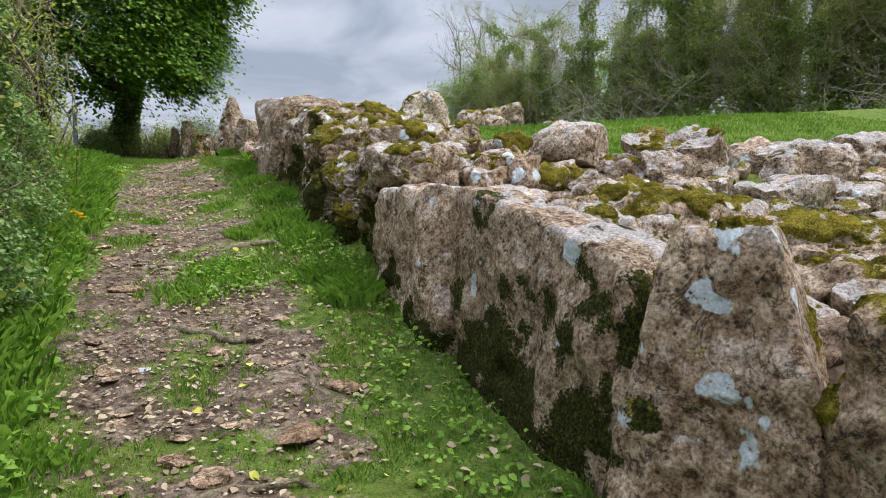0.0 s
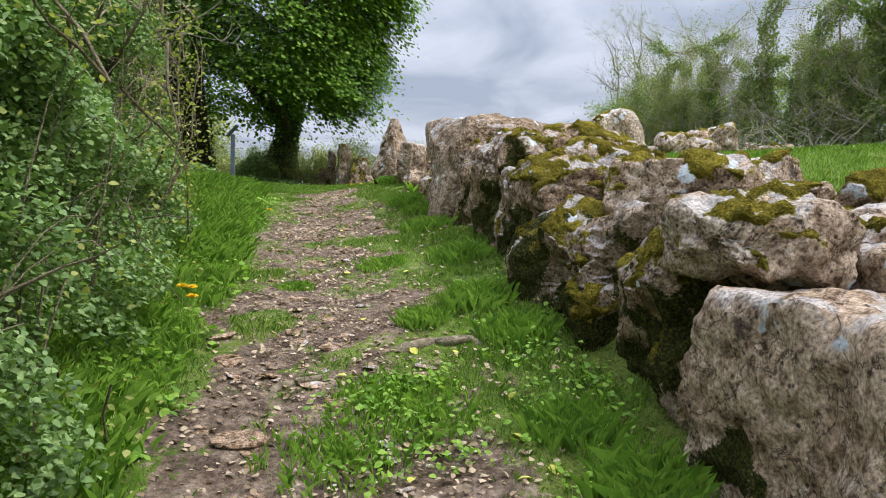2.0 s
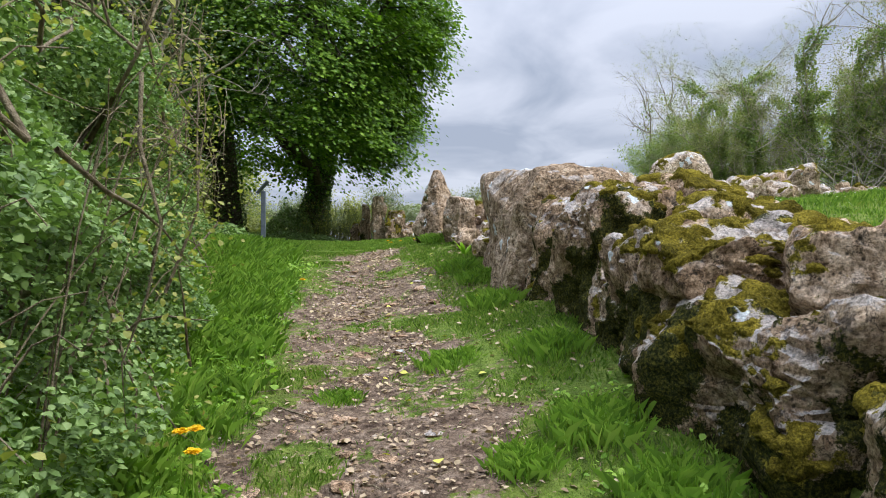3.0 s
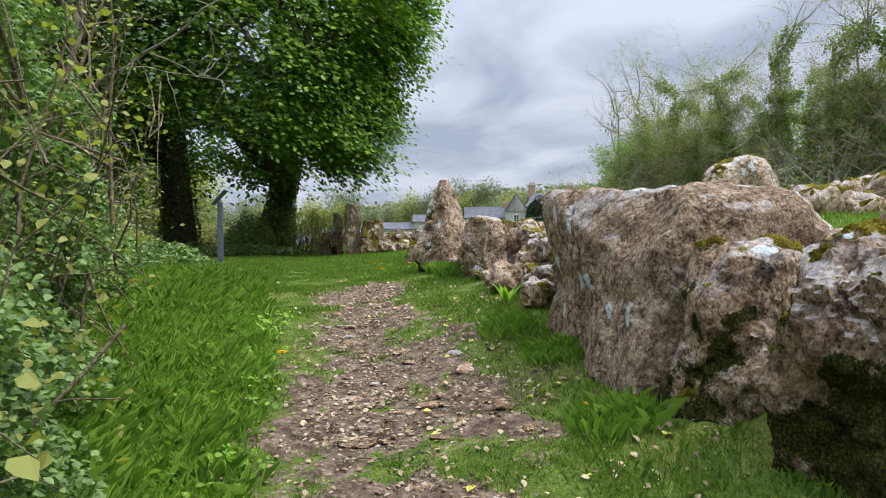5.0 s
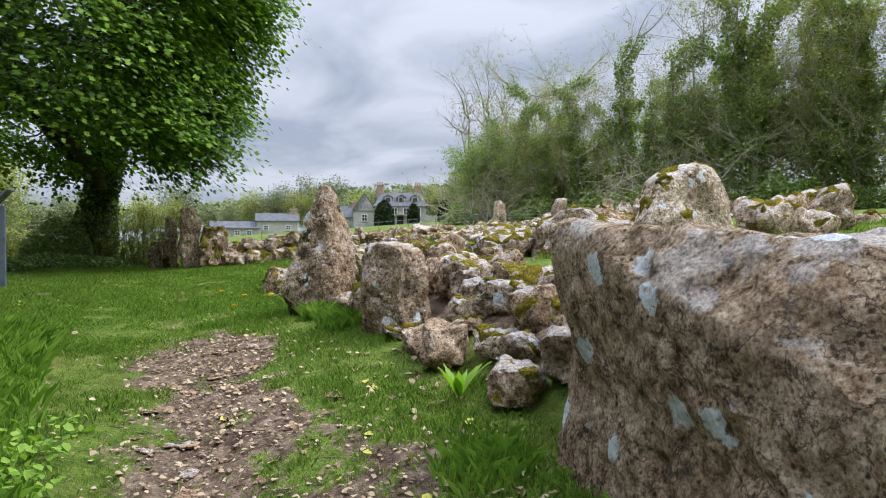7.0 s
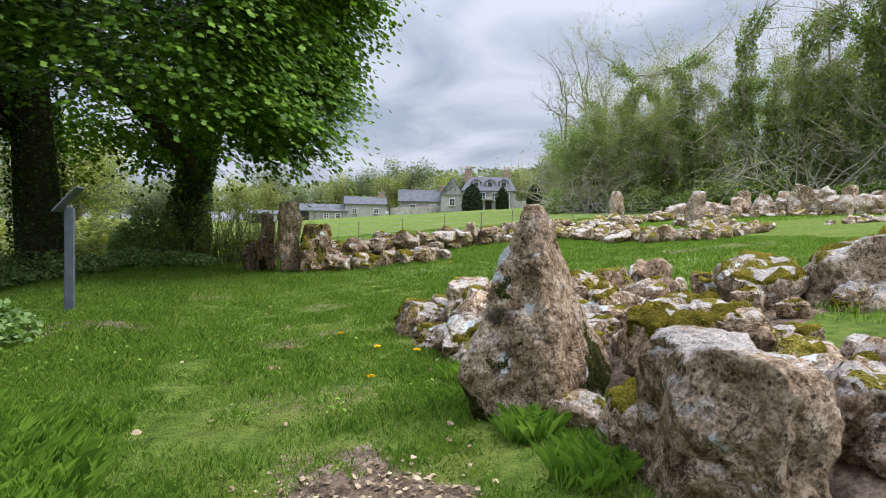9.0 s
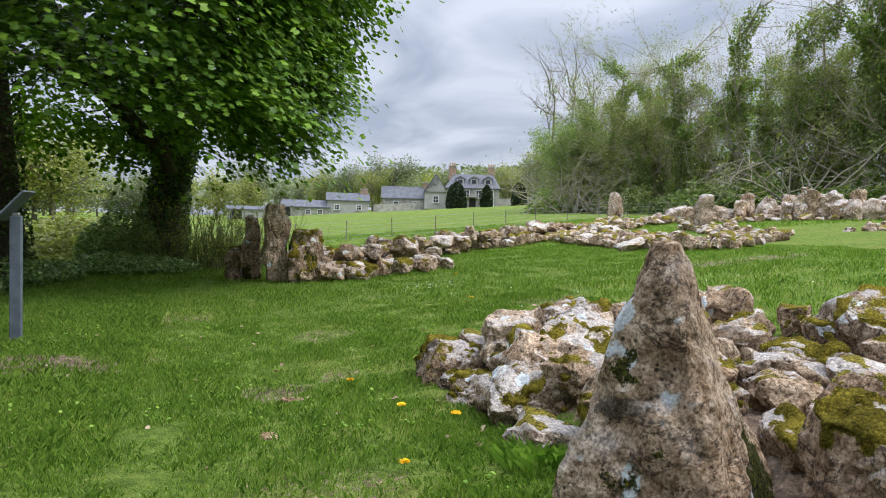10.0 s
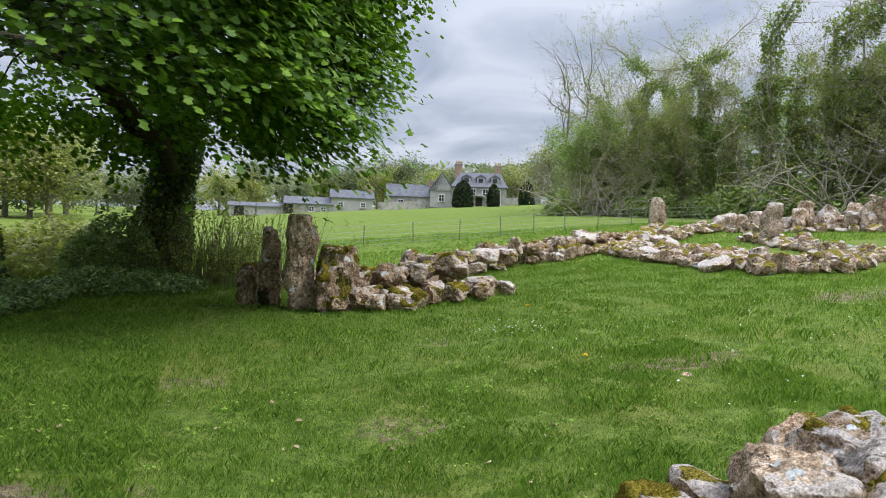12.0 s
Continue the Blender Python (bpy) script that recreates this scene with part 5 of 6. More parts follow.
for k, (tx, ty, tr, th_) in enumerate(((1.45, 3.4, 0.22, 0.24), (1.35, 3.9, 0.2, 0.2), (1.4, 5.0, 0.22, 0.2), (1.3, 5.6, 0.25, 0.22), (0.9, 5.4, 0.16, 0.13), (0.8, 7.0, 0.22, 0.13), (0.35, 3.95, 0.35, 0.12), (0.75, 4.2, 0.3, 0.12), (0.55, 4.45, 0.25, 0.11), (1.42, 6.8, 0.25, 0.2), (1.38, 8.4, 0.25, 0.2), (1.5, 9.6, 0.22, 0.18), (1.38, 10.4, 0.22, 0.18), (1.55, 13.4, 0.2, 0.22), (1.62, 15.4, 0.2, 0.2), (1.5, 14.0, 0.16, 0.22), (0.0, 1.1, 0.25, 0.09), (-0.35, 1.7, 0.25, 0.12), (0.1, 6.6, 0.15, 0.08))):
    tussock(tx, ty, tr, th_, 620, 500 + k)


def weeds(x0, x1, y0, y1, count, size, seed, name, label):
    """Low broad-leaved plants in small rosettes."""
    rng = np.random.RandomState(seed)
    c = np.stack([rng.uniform(x0, x1, count), rng.uniform(y0, y1, count)], 1)
    c = np.repeat(c, 9, axis=0) + rng.normal(size=(count * 9, 2)) * 0.05
    pos = np.stack([c[:, 0], c[:, 1], ground_z(c[:, 0], c[:, 1]) + rng.uniform(0.01, 0.09, len(c))], 1)
    thing(name, leaf_mesh(name, pos, rng.uniform(*size, len(pos)), rng, 0.7), GRASS_LONG, label, "weeds", kind="stuff")


weeds(1.15, 1.7, -0.5, 6.0, 170, (0.02, 0.045), 521, "verge_weeds", "low broad-leaved weeds at the foot of the wall")
weeds(-0.9, -0.35, -1.0, 12.0, 240, (0.03, 0.07), 523, "bank_weeds", "broad-leaved weeds on the grassy bank")
weeds(0.2, 1.0, 3.7, 4.6, 60, (0.02, 0.045), 525, "path_weeds", "patch of low green weeds across the path")
weeds(-2.5, 3.0, 15.0, 21.0, 120, (0.015, 0.035), 527, "lawn_weeds", "clover and plantain leaves in the short turf")


def flower_head(x, y, z, r, seed, mat_, name, label, group):
    rng = np.random.RandomState(seed)
    ob = thing(name, None, None, label, "flower", group)
    n = 26
    th = np.arange(n) * 2.4
    q = r * np.sqrt((np.arange(n) + 0.5) / n)
    pos = np.stack([x + np.cos(th) * q * 0.6, y + np.sin(th) * q * 0.6, z + 0.3 * (r - q)], 1)
    out = np.stack([np.cos(th), np.sin(th), np.full(n, 0.4)], 1)
    part("petal_ring", leaf_mesh("petal_ring", pos, np.full(n, r * 0.9), rng, 1.0, OVAL, out * 2), mat_, ob)
    g = gz(x, y)
    part("stalk", tubes("stalk", [(np.array([(x - 0.02, y, g - 0.02), (x, y, (g + z) / 2), (x, y, z)]), np.array([0.003, 0.003, 0.002]))], 5), GRASS_LONG, ob)


for k, (fx, fy, fh) in enumerate(((-0.5, 5.26, 0.34), (-0.42, 5.1, 0.33), (-0.47, 5.38, 0.3), (1.29, 8.57, 0.06), (1.2, 16.6, 0.08), (0.95, 15.6, 0.08), (1.0, 17.4, 0.08), (1.45, 16.2, 0.1), (3.2, 20.6, 0.07), (4.1, 23.8, 0.08), (-0.35, 10.4, 0.12))):
    flower_head(fx, fy, gz(fx, fy) + fh, 0.036, 540 + k, PETAL, "dandelion", "open yellow dandelion in the grass", "dandelions in the grass")

rngd = np.random.RandomState(8)
dx = np.concatenate([rngd.normal(3.3, 0.5, 90), rngd.uniform(3, 9, 180), rngd.uniform(5, 11, 130)])
dy = np.concatenate([rngd.normal(22.3, 0.3, 90), rngd.uniform(18.5, 23, 180), rngd.uniform(9, 14, 130)])
dpos = np.stack([dx, dy, ground_z(dx, dy) + rngd.uniform(0.06, 0.12, 400)], 1)
thing("daisies", leaf_mesh("daisies", dpos, rngd.uniform(0.012, 0.026, 400), rngd, 1.5), DAISY, "scattered small white daisies in the turf", "flowers", kind="stuff")


def fern(x, y, seed):
    rng = np.random.RandomState(seed)
    ob = thing("fern", None, None, "small green hart's-tongue fern at the foot of the stones", "fern")
    for k in range(9):
        th, ln = rng.uniform(0, 6.283), rng.uniform(0.18, 0.34)
        t = np.linspace(0, 1, 7)
        d = np.array([math.cos(th), math.sin(th), 0])
        mid = np.array([x, y, gz(x, y)]) + np.outer(t * ln * 0.55, d) + np.outer(t * ln - 0.35 * t**2 * ln, (0, 0, 1))
        side = np.array([-math.sin(th), math.cos(th), 0])
        w = 0.024 * np.sin(np.pi * np.clip(t + 0.08, 0, 1)) + 0.002
        v = np.concatenate([mid - side * w[:, None], mid + (0, 0, 0.008), mid + side * w[:, None]])
        f = [(i, i + 1, i + 8, i + 7) for i in range(6)] + [(i + 7, i + 8, i + 15, i + 14) for i in range(6)]
        part("frond", np_mesh("frond", v, np.array(f), True), GRASS_LONG, ob)


fern(1.6, 11.15, 3)


# ---- what lies on the path ----
FLATS = []
for k in range(10):
    v, f = rock_arrays(700 + k, 2, np.array((1.0, 0.75, 0.24)) * np.random.RandomState(k).uniform(0.8, 1.2, 3) * 0.12, block=3.0, cuts=9, rough=0.8)
    me = np_mesh("path_stone", v, f, False)
    me.materials.append(STONE_PATH)
    FLATS.append(me)
rp = np.random.RandomState(12)
made = 0
while made < 280:
    x, y = rp.normal(0.3, 0.42), rp.uniform(-1.0, 13.6)
    if rp.rand() > bare_mask(x, y) * 1.2:
        continue
    s = rp.uniform(0.35, 0.95) if rp.rand() < 0.85 else rp.uniform(1.0, 1.5)
    part("path_stone", FLATS[rp.randint(10)], None, ground, at=pose(x, y, gz(x, y) - 0.008 * s, rp.uniform(-10, 10), rp.uniform(-10, 10), rp.uniform(0, 360)) @ Matrix.Diagonal((s, s, s * rp.uniform(0.4, 0.85), 1)))
    made += 1
for x, y, s in ((0.05, 2.66, 1.0), (0.48, 2.79, 1.5), (-0.07, 4.1, 1.7), (0.37, 4.42, 1.7), (0.14, 5.8, 1.2), (0.12, 5.46, 1.2), (0.33, 5.71, 1.3), (0.12, 9.66, 1.3), (0.94, 10.16, 1.2), (1.05, 11.7, 1.5), (0.1, 8.9, 1.9), (1.05, 2.05, 1.6), (0.75, 1.6, 2.2), (0.35, 1.4, 1.9), (0.32, 16.57, 1.4), (0.95, 9.0, 1.6), (0.7, 12.0, 1.2), (0.55, 17.3, 1.2), (3.7, 19.75, 1.1)):
    part("path_stone", FLATS[rp.randint(10)], None, ground, at=pose(x, y, gz(x, y) - 0.01, 0, 0, rp.uniform(0, 360)) @ Matrix.Diagonal((s, s, s * 0.75, 1)))

n = 6500
cx, cy = rp.normal(0.32, 0.5, n), rp.uniform(-1.4, 14.4, n)
ok = rp.rand(n) < bare_mask(cx, cy)
cx, cy = cx[ok], cy[ok]
n = len(cx)
octa = np.array([[1, 0, 0], [0, 0.8, 0], [-1, 0, 0], [0, -0.8, 0], [0.1, 0.1, 0.5], [0, 0, -0.4]])
tri = np.array([[0, 1, 4], [1, 2, 4], [2, 3, 4], [3, 0, 4], [1, 0, 5], [2, 1, 5], [3, 2, 5], [0, 3, 5]])
an, sc = rp.rand(n) * 6.283, rp.uniform(0.005, 0.02, n)
j = octa[None] * rp.uniform(0.6, 1.4, (n, 6, 3)) * sc[:, None, None]
cv = np.stack([j[..., 0] * np.cos(an)[:, None] - j[..., 1] * np.sin(an)[:, None] + cx[:, None], j[..., 0] * np.sin(an)[:, None] + j[..., 1] * np.cos(an)[:, None] + cy[:, None], j[..., 2] + (ground_z(cx, cy) + 0.004)[:, None]], -1)
chips_n = Nodes("stone_chips", 0.95)
chips_c = chips_n.ramp(chips_n.island(), (0.0, (0.12, 0.08, 0.055)), (0.4, (0.25, 0.18, 0.13)), (0.75, (0.38, 0.3, 0.225)), (1.0, (0.52, 0.44, 0.36)))
chips_n.bump(chips_n.noise(90, 4), 0.5, 0.006)
thing("stone_chips", np_mesh("stone_chips", cv.reshape(-1, 3), (tri[None] + 6 * np.arange(n)[:, None, None]).reshape(-1, 3)), chips_n.colour(chips_c), "small stone chips trodden into the path", "gravel", kind="stuff")


def litter(name, label, x0, x1, y0, y1, count, size, seed, mat_):
    rng = np.random.RandomState(seed)
    x, y = rng.uniform(x0, x1, count), rng.uniform(y0, y1, count)
    keep = rng.rand(count) < 0.12 + bare_mask(x, y) + (count < 1000)
    x, y = x[keep], y[keep]
    count = len(x)
    pos = np.stack([x, y, ground_z(x, y) + rng.uniform(0.008, 0.03, count)], 1)
    thing(name, leaf_mesh(name, pos, rng.uniform(*size, count), rng, 1.2), mat_, label, "fallen leaves", kind="stuff")


litter("leaf_litter", "dry brown leaf litter on the path", -0.6, 1.25, -1.2, 14.2, 12000, (0.014, 0.045), 601, LITTER)
litter("leaf_litter", "dry brown leaves in the short turf", -3.0, 3.0, 14.2, 21.0, 130, (0.03, 0.07), 603, LITTER)
litter("leaf_litter", "dry brown leaves at the foot of the wall", 1.1, 1.7, -0.5, 13.0, 420, (0.03, 0.06), 605, LITTER)
litter("yellow_leaves", "fallen yellow leaves on the verge", 0.3, 1.6, 0.4, 12.0, 60, (0.045, 0.07), 607, LITTER_YELLOW)

lines = []
rt = np.random.RandomState(17)
for _ in range(240):
    x, y = rt.normal(0.3, 0.55), rt.uniform(-1, 14)
    a, ln = rt.rand() * 6.283, rt.uniform(0.05, 0.28)
    t = np.linspace(-0.5, 0.5, 4)
    px, py = x + np.cos(a) * t * ln + rt.normal(size=4) * 0.006, y + np.sin(a) * t * ln + rt.normal(size=4) * 0.006
    lines.append((np.stack([px, py, ground_z(px, py) + 0.012], 1), np.full(4, rt.uniform(0.0015, 0.0045))))
thing("fallen_twigs", tubes("fallen_twigs", lines, 4), TWIG, "dry twigs scattered over the path", "twigs", kind="stuff")


def root(points, r, label="gnarled brown tree root crossing the path"):
    p = np.array(points, float)
    t = np.linspace(0, 1, 16)
    u = np.linspace(0, 1, len(p))
    x, y = np.interp(t, u, p[:, 0]) + 0.02 * np.sin(t * 19), np.interp(t, u, p[:, 1]) + 0.02 * np.cos(t * 15)
    z = ground_z(x, y) + r * 0.35 + 0.3 * r * np.sin(t * 11) - r * 1.6 * (2 * t - 1) ** 6
    thing("tree_root", tubes("tree_root", [(np.stack([x, y, z], 1), r * (1 - 0.5 * t) * (1 + 0.15 * np.sin(t * 23)))], 8), TWIG, label, "root", "roots across the path")


root([(0.2, 3.3), (0.42, 3.12), (0.6, 2.9), (0.82, 2.88)], 0.035)
root([(0.85, 2.95), (1.0, 2.9), (1.1, 2.95)], 0.03)
root([(0.95, 1.9), (0.9, 2.3), (0.98, 2.7)], 0.022)
root([(0.0, 4.55), (0.15, 4.7), (0.35, 4.75)], 0.03)
root([(0.15, 1.25), (0.45, 1.3), (0.8, 1.2)], 0.02)
root([(0.7, 5.0), (0.95, 5.05), (1.25, 4.95)], 0.04)
root([(0.72, 10.2), (0.85, 10.3), (0.98, 10.25)], 0.025)


# ---- the slim grey marker post with its slanted reading panel ----
def marker_post(x, y):
    g = gz(x, y)
    ob = thing("marker_post", None, None, "slim grey-painted metal post holding a slanted panel", "signpost", at=pose(x, y, g, 0, 0, -6))
    part("shaft", box_mesh("shaft", 0.11, 0.06, 1.33, 0.008), POST_GREY, ob, at=pose(0, 0, -0.06))
    part("cap", box_mesh("cap", 0.06, 0.05, 0.03, 0.004), ALLOY, ob, "bare metal cap", at=pose(0, 0, 1.27))
    panel = part("panel", box_mesh("panel", 0.4, 0.34, 0.02, 0.004, False), POST_GREY, ob, "slanted dark panel", at=pose(-0.02, 0.02, 1.37, 0, -48, 0))
    part("plate", box_mesh("plate", 0.36, 0.3, 0.006, 0.002, False), PRINT, panel, "dull printed plate", at=pose(0, 0, 0.014))


marker_post(-1.89, 20.06)

# ---- the wood behind the enclosure ----


def wood_tree(seed, height, leaf_count, ivy_share, bare):
    """Meshes of one woodland tree: wood, ivy, crown."""
    rng = np.random.RandomState(seed)
    lines, tips = [], []
    n = 8
    t = np.linspace(0, 1, n)
    trunk = np.stack([0.5 * np.sin(t * 2.5 + seed) * t, 0.5 * np.cos(t * 2 + seed) * t, t * height * 0.8 - 0.2], 1)
    lines.append((trunk, 0.26 * (1.1 - 0.85 * t)))
    limbs = []
    for k in range(16):
        i = rng.randint(1, n)
        a = rng.rand() * 6.283
        limbs.append(len(lines))
        grow(trunk[i], (math.cos(a), math.sin(a), rng.uniform(0.3, 1.1)), height * rng.uniform(0.24, 0.42), 0.08, 2, rng, lines, tips, -0.03, 0.2, 5, 0.55)
    tips = np.array(tips)
    m = int(leaf_count * ivy_share)
    # ivy clothes the trunk and the lower limbs in hanging columns
    stems = [trunk[:7]] * 5 + [lines[q][0][:3] for q in limbs[::2]]
    pick = rng.randint(len(stems), size=m)
    along_ = rng.rand(m)
    axis = np.array([np.array([np.interp(u * (len(st) - 1), np.arange(len(st)), st[:, c]) for c in range(3)]) for st, u in ((stems[a], b) for a, b in zip(pick, along_))])
    th = rng.rand(m) * 6.283
    girth = 0.3 + 0.75 * (0.5 + 0.5 * fbm(np.stack([axis[:, 2] * 0.9, pick * 3.7, th * 0.5], 1), 3, seed)) * rng.rand(m) ** 0.5
    ivy = axis + np.stack([np.cos(th) * girth, np.sin(th) * girth, rng.normal(size=m) * 0.3], 1)
    ivy[:, 2] = np.maximum(0.1, ivy[:, 2])
    k = leaf_count - m
    crown = tips[rng.randint(len(tips), size=k)] + rng.normal(size=(k, 3)) * 0.2
    up = np.tile([0, 0, -0.5], (m, 1))
    return (tubes("branchwork", lines, 4), leaf_mesh("ivy", ivy, rng.uniform(0.12, 0.24, m), rng, 0.2, QUAD, up), leaf_mesh("crown", crown, rng.uniform(0.065, 0.125, k) * (0.8 if bare else 1.5 if height < 10 else 1.1), rng, 0.4, QUAD))


WOOD = [wood_tree(801, 15, 22000, 0.5, False), wood_tree(803, 17, 22000, 0.5, False), wood_tree(805, 13, 24000, 0.35, False), wood_tree(807, 16, 11000, 0.75, True), wood_tree(809, 15, 2600, 0.35, True), wood_tree(811, 9, 20000, 0.4, False)]
WOOD_LABEL = ["tall ivy-clad woodland tree in young leaf", "tall ivy-clad woodland tree in young leaf", "rounded woodland tree in young leaf", "half-bare ivy-hung woodland tree", "nearly bare grey woodland tree", "low dense evergreen woodland tree"]


def plant_wood(k, x, y, s, turn):
    wood, ivy, crown = WOOD[k]
    ob = thing("woodland_tree", None, None, WOOD_LABEL[k], "tree", "trees of the wood beyond the ruins", at=pose(x, y, gz(x, y) - 0.1, 0, 0, turn) @ Matrix.Diagonal((s, s, s, 1)))
    part("branchwork", wood, TWIG_GREY if k == 4 else BARK_PALE, ob)
    part("ivy", ivy, LEAF_WOODIVY, ob, "hanging dark ivy")
    part("crown", crown, LEAF_WOOD if k not in (5,) else LEAF_WOODIVY, ob)


rw = np.random.RandomState(23)
EDGE = np.array([(29.5, 68), (33, 62), (37, 54), (41, 43), (44, 30), (44, 15), (41, 1), (35, -13)], float)
seg = np.r_[0, np.cumsum(np.linalg.norm(np.diff(EDGE, axis=0), axis=1))]
for row, (off, step) in enumerate(((0, 2.9), (4.3, 3.7))):
    d = 0.0
    while d < seg[-1]:
        x, y = np.interp(d, seg, EDGE[:, 0]), np.interp(d, seg, EDGE[:, 1])
        x, y = x + off + rw.normal() * 0.7, y + off * 0.7 + rw.normal() * 0.7
        if d < 4.5 and row == 0:
            plant_wood(5, x, y, rw.uniform(0.75, 0.9), rw.uniform(0, 360))
        else:
            plant_wood((0, 3, 1, 2, 0, 1, 3)[rw.randint(7)], x, y, rw.uniform(0.95, 1.25) * np.interp(d, [0, 7, 16, 24], [0.6, 0.7, 0.9, 1.0]), rw.uniform(0, 360))
        d += step * rw.uniform(0.8, 1.2)
for x, y, s in ((36, 84, 1.05), (40, 87, 1.15), (44, 89, 1.1), (48, 90, 1.0), (39, 80, 0.85), (44, 82, 0.95), (51, 86, 1.0), (36, 74, 0.65), (41, 73, 0.8)):
    plant_wood(4 if s > 0.9 else 3, x, y, s, rw.uniform(0, 360))
for x, y, s in ((31.5, 73, 0.75), (35, 69, 0.85), (32, 69, 0.75), (37.5, 66, 0.9), (34, 76, 0.8)):
    plant_wood(5, x, y, s, rw.uniform(0, 360))


def bush_mesh(seed, count, size):
    rng = np.random.RandomState(seed)
    d = rng.normal(size=(count, 3))
    d /= np.linalg.norm(d, axis=1, keepdims=True)
    r = rng.uniform(0.6, 1.0, count) * (1 + 0.3 * fbm(d * 2.2, 2, seed))
    p = d * r[:, None] * (1.4, 1.2, 1.5)
    p[:, 2] = np.abs(p[:, 2]) * 0.9 + 0.02
    return leaf_mesh("foliage", p, rng.uniform(*size, count), rng, 0.4, QUAD)


BUSHES = [bush_mesh(821 + k, 1700, (0.1, 0.2)) for k in range(3)]
BRANCHY = []
for k in range(2):
    rng = np.random.RandomState(831 + k)
    lines, tips = [], []
    for _ in range(16):
        a = rng.rand() * 6.283
        grow((rng.normal() * 0.3, rng.normal() * 0.3, -0.1), (math.cos(a), math.sin(a), rng.uniform(0.6, 1.8)), rng.uniform(2.0, 4.0), 0.04, 2, rng, lines, tips, 0.05, 0.2, 4, 0.7)
    tips = np.array(tips)
    BRANCHY.append((tubes("branchwork", lines, 4), leaf_mesh("foliage", tips[rng.randint(len(tips), size=900)] + rng.normal(size=(900, 3)) * 0.15, rng.uniform(0.05, 0.1, 900), rng, 0.3, QUAD)))
d = 0.0
while d < seg[-1]:
    x, y = np.interp(d, seg, EDGE[:, 0]) - 2.2 + rw.normal() * 0.5, np.interp(d, seg, EDGE[:, 1]) - 2.0 + rw.normal() * 0.5
    s = rw.uniform(1.1, 1.9)
    if rw.rand() < 0.75:
        ob = thing("woodland_bush", None, None, "dense dark green bush at the wood's edge", "bush", "bushes along the wood's edge", at=pose(x, y, gz(x, y) - 0.1, 0, 0, rw.uniform(0, 360)) @ Matrix.Diagonal((s, s, s, 1)))
        part("foliage", BUSHES[rw.randint(3)], LEAF_WOODIVY, ob)
    else:
        b, l = BRANCHY[rw.randint(2)]
        ob = thing("bare_bush", None, None, "tangle of pale bare branches at the wood's edge", "bush", "bushes along the wood's edge", at=pose(x - 0.6, y - 0.6, gz(x, y) - 0.05, 0, 0, rw.uniform(0, 360)) @ Matrix.Diagonal((s * 1.3, s * 1.3, s * 1.4, 1)))
        part("branchwork", b, BARK_PALE, ob)
        part("foliage", l, LEAF_HAW, ob)
    d += 2.3 * rw.uniform(0.8, 1.2)

# the depth of the wood behind its front trees
rng = np.random.RandomState(29)
n = 60000
dd = rng.uniform(2, seg[-1], n)
back = rng.uniform(5, 14, n)
wx, wy = np.interp(dd, seg, EDGE[:, 0]) + back, np.interp(dd, seg, EDGE[:, 1]) + back * 0.7
wz = ground_z(wx, wy) + rng.rand(n) ** 0.8 * (10.0 + 2.5 * flat_noise(wx, wy, 0.16, 6, 4)) * smooth_step(0, 14, dd) ** 0.5
thing("wood_depth", leaf_mesh("wood_depth", np.stack([wx, wy, wz], 1), rng.uniform(0.2, 0.42, n), rng, 0.3, QUAD), LEAF_WOODIVY, "shaded green depth of the wood", "woodland", kind="stuff")

# ---- the wire fence across the field ----
fence = thing("wire_fence", None, None, "wire stock fence on thin grey posts across the field", "fence")
FENCE_LINE = np.array([far_off(*p) for p in ((-4, 33.2), (3.4, 33.8), (8, 34.8), (12, 36.4), (15.5, 37.0), (21, 39.5))])
fseg = np.r_[0, np.cumsum(np.linalg.norm(np.diff(FENCE_LINE, axis=0), axis=1))]
post_mesh = box_mesh("post", 0.035, 0.035, 0.95, 0.006)
post_mesh.materials.append(FENCE_WOOD)
fpts = []
for d in np.arange(0, fseg[-1], 2.1):
    x, y = np.interp(d, fseg, FENCE_LINE[:, 0]), np.interp(d, fseg, FENCE_LINE[:, 1])
    fpts.append((x, y, gz(x, y)))
    part("post", post_mesh, None, fence, at=pose(x, y, gz(x, y) - 0.1, rw.uniform(-2, 2), rw.uniform(-2, 2), 20))
fpts = np.array(fpts)
for h in (0.1, 0.25, 0.42, 0.6, 0.8):
    part("wire", tubes("wire", [(fpts + (0, 0, h), np.full(len(fpts), 0.006))], 4), WIRE, fence)


# ---- the manor house, its barns and garden ----
def prism_roof(name, sx, sy, h, hip=0.0, over=0.3):
    bm = bmesh.new()
    a, b = sx / 2 + over, sy / 2 + over
    base = [bm.verts.new(p) for p in ((-a, -b, 0), (a, -b, 0), (a, b, 0), (-a, b, 0))]
    low = [bm.verts.new((v.co.x, v.co.y, -0.15)) for v in base]
    r0, r1 = bm.verts.new((-a + hip, 0, h)), bm.verts.new((a - hip, 0, h))
    for f in ((base[0], base[1], r1, r0), (base[2], base[3], r0, r1), (base[1], base[2], r1), (base[3], base[0], r0), tuple(reversed(low))):
        bm.faces.new(f)
    for k in range(4):
        bm.faces.new((low[k], low[(k + 1) % 4], base[(k + 1) % 4], base[k]))
    return from_bm(name, bm)


